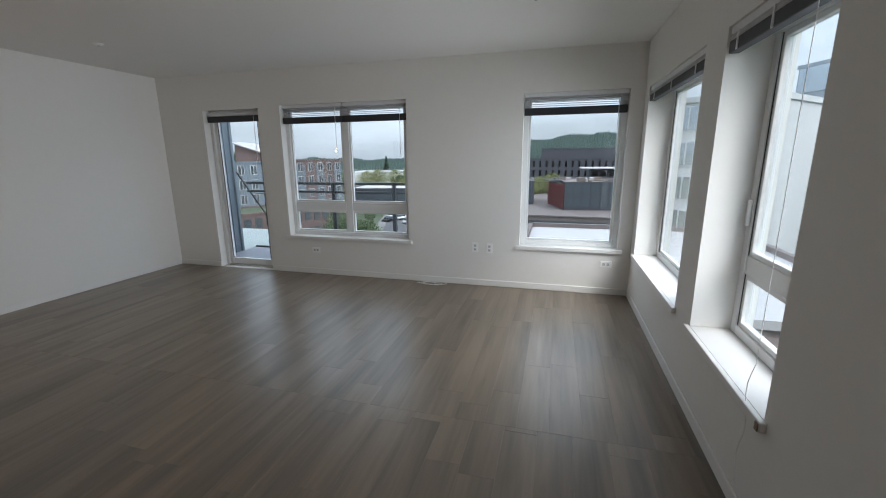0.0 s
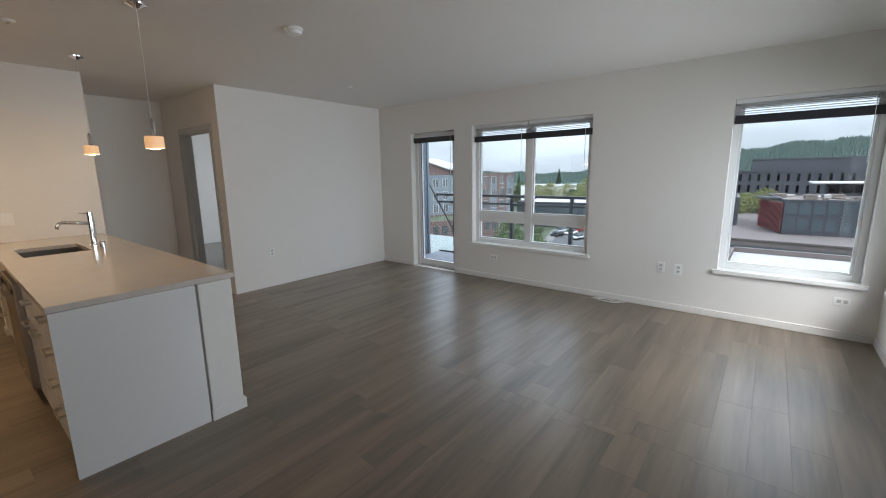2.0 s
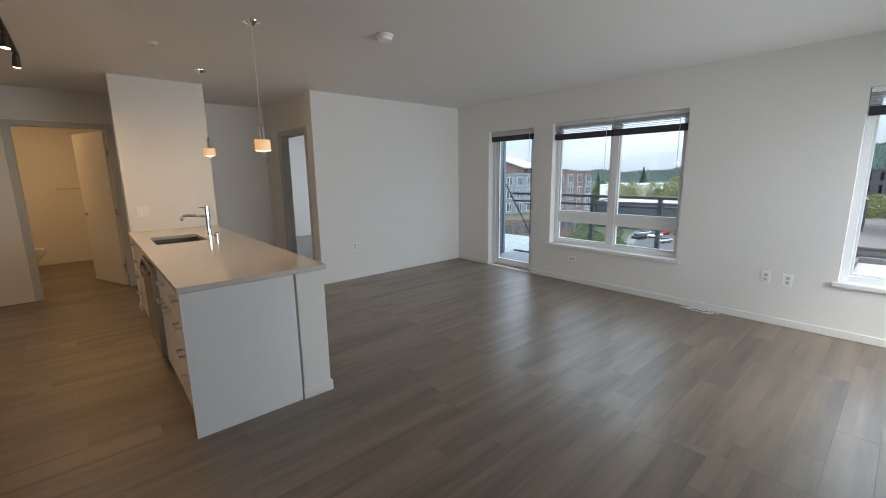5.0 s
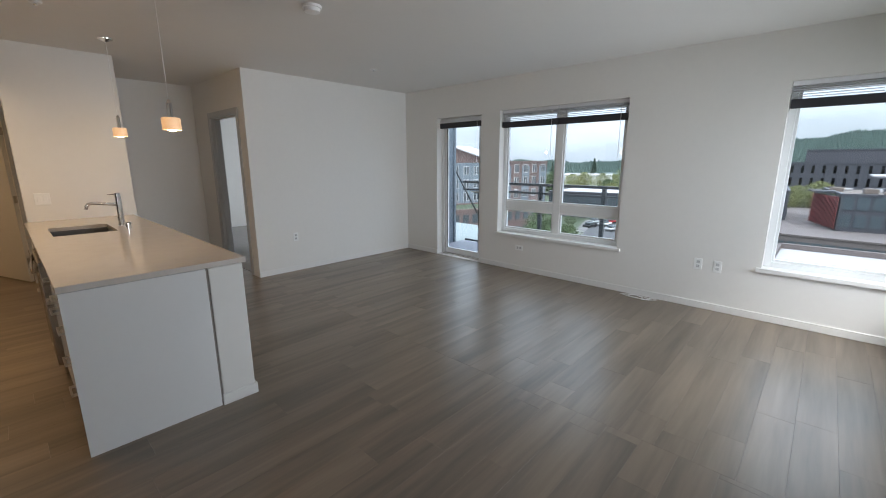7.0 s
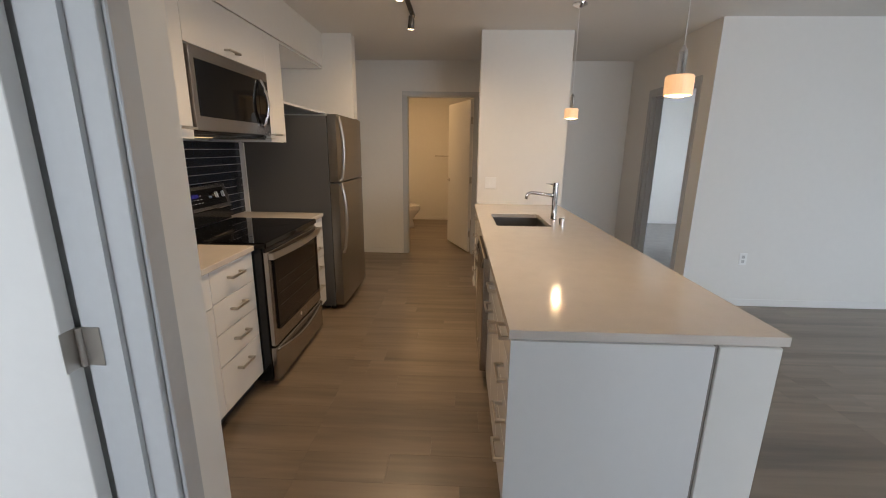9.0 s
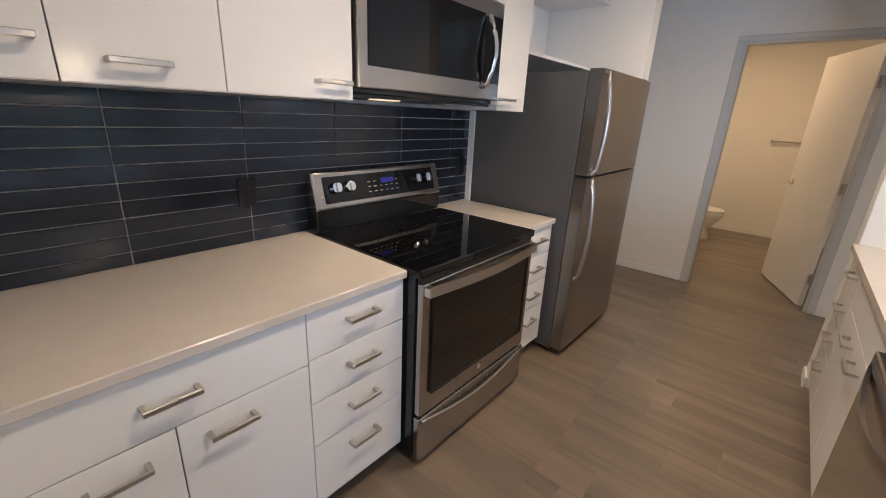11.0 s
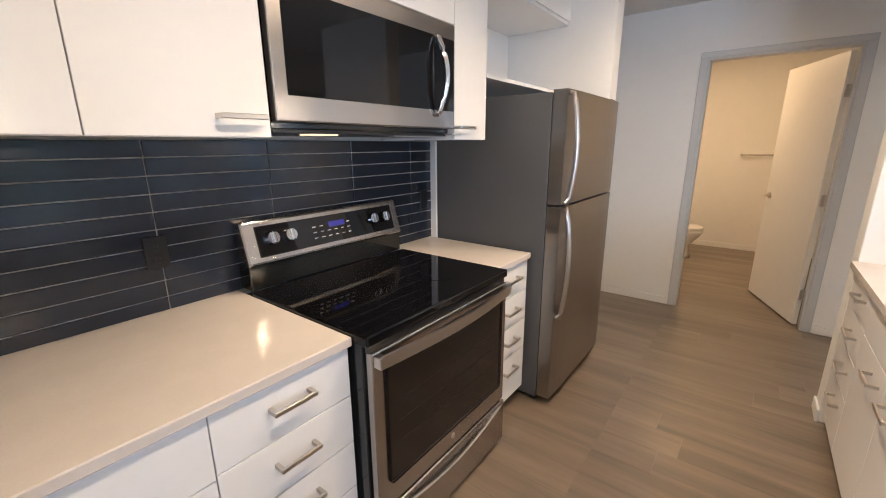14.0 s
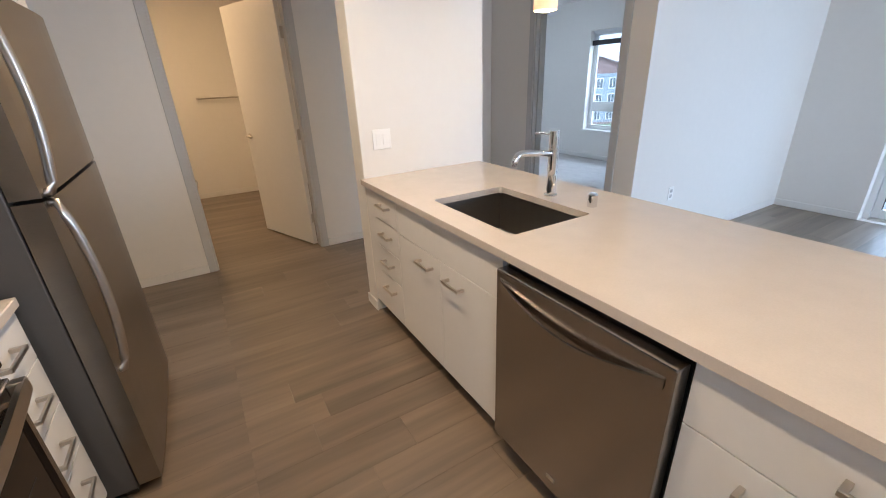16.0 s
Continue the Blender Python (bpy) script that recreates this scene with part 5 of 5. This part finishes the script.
red = thing("red_screen", polar(1.1, 109.8, -11.6), "dark red slatted metal screen on the pavilion", "screen")
ra, rb = Vector(polar(1.1, 109.5, 0)), Vector(polar(-1.0, 121, 0))
for i in range(22):
    c = ra.lerp(rb, (i + 0.5) / 22)
    part("slat", B(c.x - 0.05, c.x + 0.05, c.y - 0.14, c.y + 0.14, -11.5, -5.4), REDP, red)
bm = bmesh.new()
low = [bm.verts.new((p.x + dx, p.y, -11.6)) for p, dx in ((ra, 0.25), (rb, 0.25), (rb, 0.5), (ra, 0.5))]
high = [bm.verts.new((q.co.x, q.co.y, -5.3)) for q in low]
for i in range(4):
    bm.faces.new((low[i], low[(i + 1) % 4], high[(i + 1) % 4], high[i]))
bm.faces.new(high)
part("backing", bm, KICK, red, "dark wall behind the slats")
block("roof_pavilion", polar(4.4, 138, 0), polar(14, 141, 0), 12, -5.1, -2.3, DARKB, WROOF, "dark roof pavilion under a thin pale canopy", 1, 10, win=(0.8, 0.6), win_frame=False, parapet=0.1, glass=BLACKG)
ca, cb = Vector(polar(3.2, 134, 0)), Vector(polar(15, 137, 0))
canopy_roof = thing("roof_canopy", (ca.x, ca.y, -2.2), "thin pale canopy over the dark roof pavilion", "canopy")
part("slab", B(ca.x, cb.x, ca.y, ca.y + 16, -2.15, -1.85), WROOF, canopy_roof)
block("pavilion_wing", polar(-6.2, 122, 0), polar(-2.8, 122, 0), 20, -12.0, -5.6, DARKB, TROOF, "dark wing of the pavilion", 2, 3, win=(0.6, 0.6), win_frame=False)
clut = random.Random(11)
for i in range(26):
    az, d = clut.uniform(-1, 8.5), clut.uniform(116, 132)
    x, y, _ = polar(az, d, 0)
    w, h = clut.uniform(0.4, 1.6), clut.uniform(0.3, 1.1)
    colour = clut.choice((TROOF, WROOF, mat("yellow_tarp", (0.24, 0.17, 0.07), 0.7) if i == 0 else CONC, DARKB))
    tagged(part("building_material_stack", B(x - w, x + w, y - w * 0.6, y + w * 0.6, -5.05, -5.05 + h, bevel=0.08), colour), "stack of building material on the pavilion roof", "stack", "roof clutter")
nr = thing("near_roof", (4, 24, -3.4), "broad white membrane roof of the neighbouring building", "building")
part("roof", B(-1.25, 11, 14, 30, -3.7, -3.4), WROOF, nr)
part("parapet", box(box(B(-1.55, -1.25, 14, 30.3, -3.9, -3.12), -1.55, 11, 30.0, 30.3, -3.9, -3.12), 11, 11.3, 14, 30.3, -3.9, -3.12), CONC, nr)
part("wall", B(-1.5, 11.2, 14.05, 30.2, G, -3.95), BRICKR, nr)
block("balcony_block", polar(13.6, 46, 0), polar(21.5, 43, 0), 14, G, 6.2, FAR_WHITE, WROOF, "pale apartment block with stacked balconies", 7, 3, win=(0.6, 0.65), glass=SKYG)
block("glass_tower", polar(24, 75, 0), polar(62, 52, 0), 18, G, 12.5, mat("blue_tower_glass", (0.30, 0.35, 0.39), 0.15, vary=0.1, scale=0.3), WROOF, "pale blue glass office tower", 7, 9, win=(0.9, 0.75), win_frame=False, glass=SKYG)
# out-of-view wing added beside the tower to cut sky light through the east windows
block("glass_tower", polar(64, 46, 0), polar(92, 46, 0), 16, G, 13.0, bpy.data.materials["blue_tower_glass"], WROOF, "pale blue glass wing, unseen, added to block the east sky", 7, 8, win=(0.9, 0.75), win_frame=False, glass=SKYG)

# road, kerbs and parked cars
road = bmesh.new()
box(road, -60, 60, 76, 86, G, G + 0.02)
struct("road", road, ASPH, "grey asphalt street", "road")
road = bmesh.new()
ra, rb = Vector(polar(-23, 60, 0)), Vector(polar(-19.8, 129, 0))
d = (rb - ra).normalized()
n = Vector((d.y, -d.x, 0))
v = [road.verts.new((p.x, p.y, G + 0.03)) for p in (ra - n * 6, ra + n * 6, rb + n * 6, rb - n * 6)]
road.faces.new(v)
struct("road_side", road, ASPH, "grey asphalt side street", "road")
for s in (-1, 1):
    kb = bmesh.new()
    a, b = ra + n * 6 * s, rb + n * 6 * s
    q = [a, b, b + n * 2.5 * s, a + n * 2.5 * s]
    lo = [kb.verts.new((p.x, p.y, G)) for p in q]
    hi = [kb.verts.new((p.x, p.y, G + 0.16)) for p in q]
    for i in range(4):
        kb.faces.new((lo[i], lo[(i + 1) % 4], hi[(i + 1) % 4], hi[i]))
    kb.faces.new(hi)
    struct("pavement", kb, PAVE, "pale concrete pavement with a kerb", "pavement")


def car(at, ang, paint, label):
    t = thing("car", at, label, "car", "parked cars")
    x, y, z = 0, 0, 0
    made = [part("body", B(-2.2, 2.2, -0.9, 0.9, 0.3, 0.85, bevel=0.2, seg=3), paint, t)]
    cab = B(-1.3, 1.1, -0.8, 0.8, 0.8, 1.45, bevel=0.25, seg=3)
    made.append(part("cabin", cab, FARG, t, "dark glazed cabin"))
    for wx in (-1.35, 1.35):
        for wy in (-0.82, 0.82):
            made.append(part("wheel", cyl(bmesh.new(), (wx, wy - 0.1, 0.32), (wx, wy + 0.1, 0.32), 0.32, seg=16), BLACKP, t))
    for o in made:
        o.matrix_parent_inverse = Matrix.Identity(4)
        o.matrix_basis = Matrix.Rotation(ang, 4, "Z")


paints = [mat("car_" + n, c, 0.25, vary=0.02) for n, c in (("white", (0.7, 0.7, 0.7)), ("red", (0.3, 0.03, 0.03)), ("silver", (0.4, 0.41, 0.42)), ("black", (0.02, 0.02, 0.022)))]
for az, dist, k, nm in ((-21.2, 120, 0, "white"), (-20.4, 126, 1, "red"), (-22.4, 124, 2, "silver"), (-23.0, 116, 3, "black"), (-20.2, 112, 2, "silver")):
    car(polar(az, dist, G + 0.03), radians(78), paints[k], nm + " car parked along the side street")


# trees: a trunk, limbs and a ragged crown of many small leaf clumps
def tree_meshes(seed, h, spread, conifer=False):
    rr = random.Random(seed)
    tr = cyl(bmesh.new(), (0, 0, 0), (0, 0, h * 0.6), h * 0.03, h * 0.012, 8)
    for i in range(5):
        a = rr.uniform(0, 6.28)
        z = h * rr.uniform(0.3, 0.55)
        cyl(tr, (0, 0, z), (math.cos(a) * spread * 0.6, math.sin(a) * spread * 0.6, z + h * 0.22), h * 0.011, h * 0.004, 6)
    verts, faces = [], []
    for i in range(2400 if not conifer else 1500):
        if conifer:
            z = h * rr.uniform(0.12, 1.0)
            rmax = spread * (1 - z / h) + 0.05
            a, r = rr.uniform(0, 6.28), rmax * rr.uniform(0.3, 1) ** 0.6
        else:
            u = rr.uniform(-1, 1)
            a, r = rr.uniform(0, 6.28), spread * math.sqrt(max(0, 1 - u * u)) * rr.uniform(0.35, 1.05) * (1 + 0.25 * math.sin(3 * rr.random() + seed))
            z = h * (0.66 + 0.36 * u)
        c = Vector((math.cos(a) * r, math.sin(a) * r, z))
        size = h * rr.uniform(0.009, 0.022)
        n = Vector((rr.gauss(0, 1), rr.gauss(0, 1), rr.gauss(0, 1))).normalized()
        s1 = n.orthogonal().normalized()
        s2 = n.cross(s1)
        k = len(verts)
        for p, q in ((1, 0.2), (0.2, 1), (-1, -0.1), (-0.1, -1)):
            verts.append(c + (s1 * p + s2 * q) * size + n * size * rr.uniform(-0.35, 0.35))
        faces += [(k, k + 1, k + 2), (k, k + 2, k + 3)]
    me = bpy.data.meshes.new("crown")
    me.from_pydata(verts, [], faces)
    return tr, me


def tree_kind(seed, h, spread, leaf, label, conifer=False):
    tr, me = tree_meshes(seed, h, spread, conifer)
    t = thing("tree", (0, 0, -200), label, "tree", "street and park trees")
    part("trunk", tr, BARK, t).matrix_parent_inverse = Matrix.Identity(4)
    me.materials.append(leaf)
    c = new("crown", me)
    c.parent = t
    return t


kinds = [tree_kind(1, 8, 2.8, LEAFS[0], "broad green deciduous street tree"), tree_kind(2, 10, 3.8, LEAFS[1], "large yellow-green deciduous tree"), tree_kind(3, 12, 2.4, LEAFS[2], "dark green conifer in the park", True), tree_kind(5, 4, 1.6, LEAFS[0], "small young street tree")]
rt = random.Random(21)
spots = []
for i in range(16):
    spots.append((rt.uniform(-26, -16.5), rt.uniform(150, 200), rt.choice((0, 1, 1)), rt.uniform(0.85, 1.4)))
for i in range(14):
    spots.append((rt.uniform(-36, -17), rt.uniform(215, 260), rt.choice((0, 1, 2)), rt.uniform(1.0, 1.6)))
for i in range(10):
    spots.append((rt.uniform(-31, -24.5), rt.uniform(66, 84), rt.choice((0, 3)), rt.uniform(0.7, 1.0)))
for az in (-25.5, -26.6, -33, -35, -30.5):
    spots.append((az, rt.uniform(50, 62), 3, rt.uniform(0.9, 1.3)))
for i in range(10):
    spots.append((rt.uniform(-45, -36), rt.uniform(150, 200), 2, rt.uniform(1.3, 1.9)))
for i in range(9):
    spots.append((rt.uniform(-6, 9), rt.uniform(88, 96), 3, rt.uniform(0.45, 0.65)))
for i in range(8):
    spots.append((rt.uniform(-6, 0), rt.uniform(150, 175), rt.choice((0, 1)), rt.uniform(0.9, 1.2)))
for i in range(26):
    spots.append((rt.choice((-26.0, -25.2, -18.6, -17.6)) + rt.uniform(-0.3, 0.3), 72 + 2.2 * i, rt.choice((0, 3)), rt.uniform(0.2, 0.45)))
for i, (az, dist, k, s) in enumerate(spots):
    src = kinds[k]
    src.scale = (s, s, s)
    copy_thing(src, Matrix.Translation(polar(az, dist, G)) @ Matrix.Rotation(rt.uniform(0, 6.28), 4, "Z"))
for src in kinds:
    for o in (*src.children, src):
        bpy.data.objects.remove(o)

# far wooded ridge with a ragged conifer skyline
ridge = bmesh.new()
cols = []
N = 160


def ridge_h(az):
    up = 1 / (1 + math.exp(-(az + 12) / 5.0))
    return 1.5 + 900 * math.tan(radians(-0.55 + 3.0 * up + 0.25 * math.sin(az * 0.35) + 0.12 * math.sin(az * 1.3)))


for i in range(N + 1):
    az = -75 + 150 * i / N
    x, y, _ = polar(az, 620, 0)
    a = ridge.verts.new((x, y, G))
    x, y, _ = polar(az, 900, 0)
    b = ridge.verts.new((x, y, ridge_h(az)))
    x, y, _ = polar(az, 1500, 0)
    c = ridge.verts.new((x, y, ridge_h(az) - 15))
    cols.append((a, b, c))
for p, q in zip(cols, cols[1:]):
    ridge.faces.new((p[0], q[0], q[1], p[1]))
    ridge.faces.new((p[1], q[1], q[2], p[2]))
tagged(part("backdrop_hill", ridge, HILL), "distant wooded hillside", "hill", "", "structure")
verts, faces = [], []
rw = random.Random(9)
for i in range(26000):
    az = rw.uniform(-55, 45)
    u = rw.random() ** 0.7
    d = 640 + 270 * u
    base_z = G + (ridge_h(az) - G) * min(1, (d - 620) / 280)
    h, r = rw.uniform(3, 9), rw.uniform(1.8, 3.6)
    x, y, _ = polar(az, d, 0)
    k = len(verts)
    for j in range(5):
        a = 1.257 * j + rw.random()
        verts.append((x + r * math.cos(a), y + r * math.sin(a), base_z - 2 + rw.uniform(-1, 1)))
    verts.append((x + rw.uniform(-0.5, 0.5), y, base_z + h))
    faces += [(k + j, k + (j + 1) % 5, k + 5) for j in range(5)]
me = bpy.data.meshes.new("hill_trees")
me.from_pydata(verts, [], faces)
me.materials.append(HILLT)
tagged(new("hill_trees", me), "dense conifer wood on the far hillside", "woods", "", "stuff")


# ---- pieces of the backsplash and the floor ----
def piece_mesh(name, sx, sy, sz, bevel, material):
    bm = bmesh.new()
    box(bm, -sx / 2, sx / 2, -sy / 2, sy / 2, -sz / 2, sz / 2)
    if bevel:
        bmesh.ops.bevel(bm, geom=list(bm.edges), offset=bevel, segments=1, affect="EDGES")
    bmesh.ops.recalc_face_normals(bm, faces=bm.faces)
    me = bpy.data.meshes.new(name)
    bm.to_mesh(me)
    bm.free()
    me.materials.append(material)
    return me


PITCH, TW, J = 0.0605, 0.4365, 0.0048
rt = random.Random(3)
joints = [-3.240 + TW * k for k in (-4, -3, -2, -1, 0, 1, 2, 3)]
meshes = {}
row = 0
zb = 0.915
while zb < ZU:
    zt = min(zb + (0.05 if row == 0 else PITCH), ZU)
    for a, b in zip(joints, joints[1:]):
        xa, xb = max(a, -4.737), min(b, -2.308)
        w, h = round(xb - xa - J, 4), round(zt - zb - J, 4)
        if w < 0.01 or h < 0.006:
            continue
        key = (w, h)
        if key not in meshes:
            meshes[key] = piece_mesh("tile", w, 0.008, h, 0.0012, TILE)
        o = new("tile", meshes[key])
        o.parent = splash
        o.matrix_basis = pose((xa + xb) / 2, -1.8105 + rt.uniform(-0.0004, 0.0004), (zb + zt) / 2, rt.uniform(-0.35, 0.35), 0, rt.uniform(-0.25, 0.25))
    zb = zt
    row += 1

PW, PL = 0.182, 1.22
rt = random.Random(8)
plank_cache = {}


def planks(parent, x0, x1, y0, y1, joined=False):
    x = x0
    verts, faces = [], []
    while x < x1 - 0.005:
        w = min(PW, x1 - x)
        y = y0 - rt.uniform(0.05, PL - 0.1)
        while y < y1:
            a, b = max(y, y0), min(y + PL, y1)
            if b - a > 0.001:
                key = (round(w, 4), round(b - a, 4))
                if joined:
                    k = len(verts)
                    verts += [(x + 0.0006, a, 0), (x + w - 0.0006, a, 0), (x + w - 0.0006, b, 0), (x + 0.0006, b, 0)]
                    faces.append((k, k + 1, k + 2, k + 3))
                else:
                    if key not in plank_cache:
                        plank_cache[key] = piece_mesh("plank", w - 0.0004, b - a - 0.0004, 0.011, 0.0005, PLANK)
                    o = new("plank", plank_cache[key])
                    o.parent = parent
                    o.matrix_basis = pose(x + w / 2, (a + b) / 2, -0.0055 + rt.uniform(-0.0002, 0.0002))
            y += PL
        x += PW
    if joined:
        me = bpy.data.meshes.new("far_planks")
        me.from_pydata(verts, [], faces)
        me.materials.append(PLANK)
        o = tagged(new("far_planks", me), "grey-brown oak-look planks in the rooms beyond", "", "", "stuff")
        o.parent = parent


planks(floor, -6.94, XE, YS, YB + 0.04)
planks(floor_n, XL - 0.12, XE, YB + 0.04, YN)
planks(floor, -6.94, -2.3, -2.3, YS, joined=True)
planks(floor, -2.13, XE, -2.74, YS - 0.0, joined=True)
planks(floor, -9.85, -6.94, -2.3, YB + 0.04, joined=True)
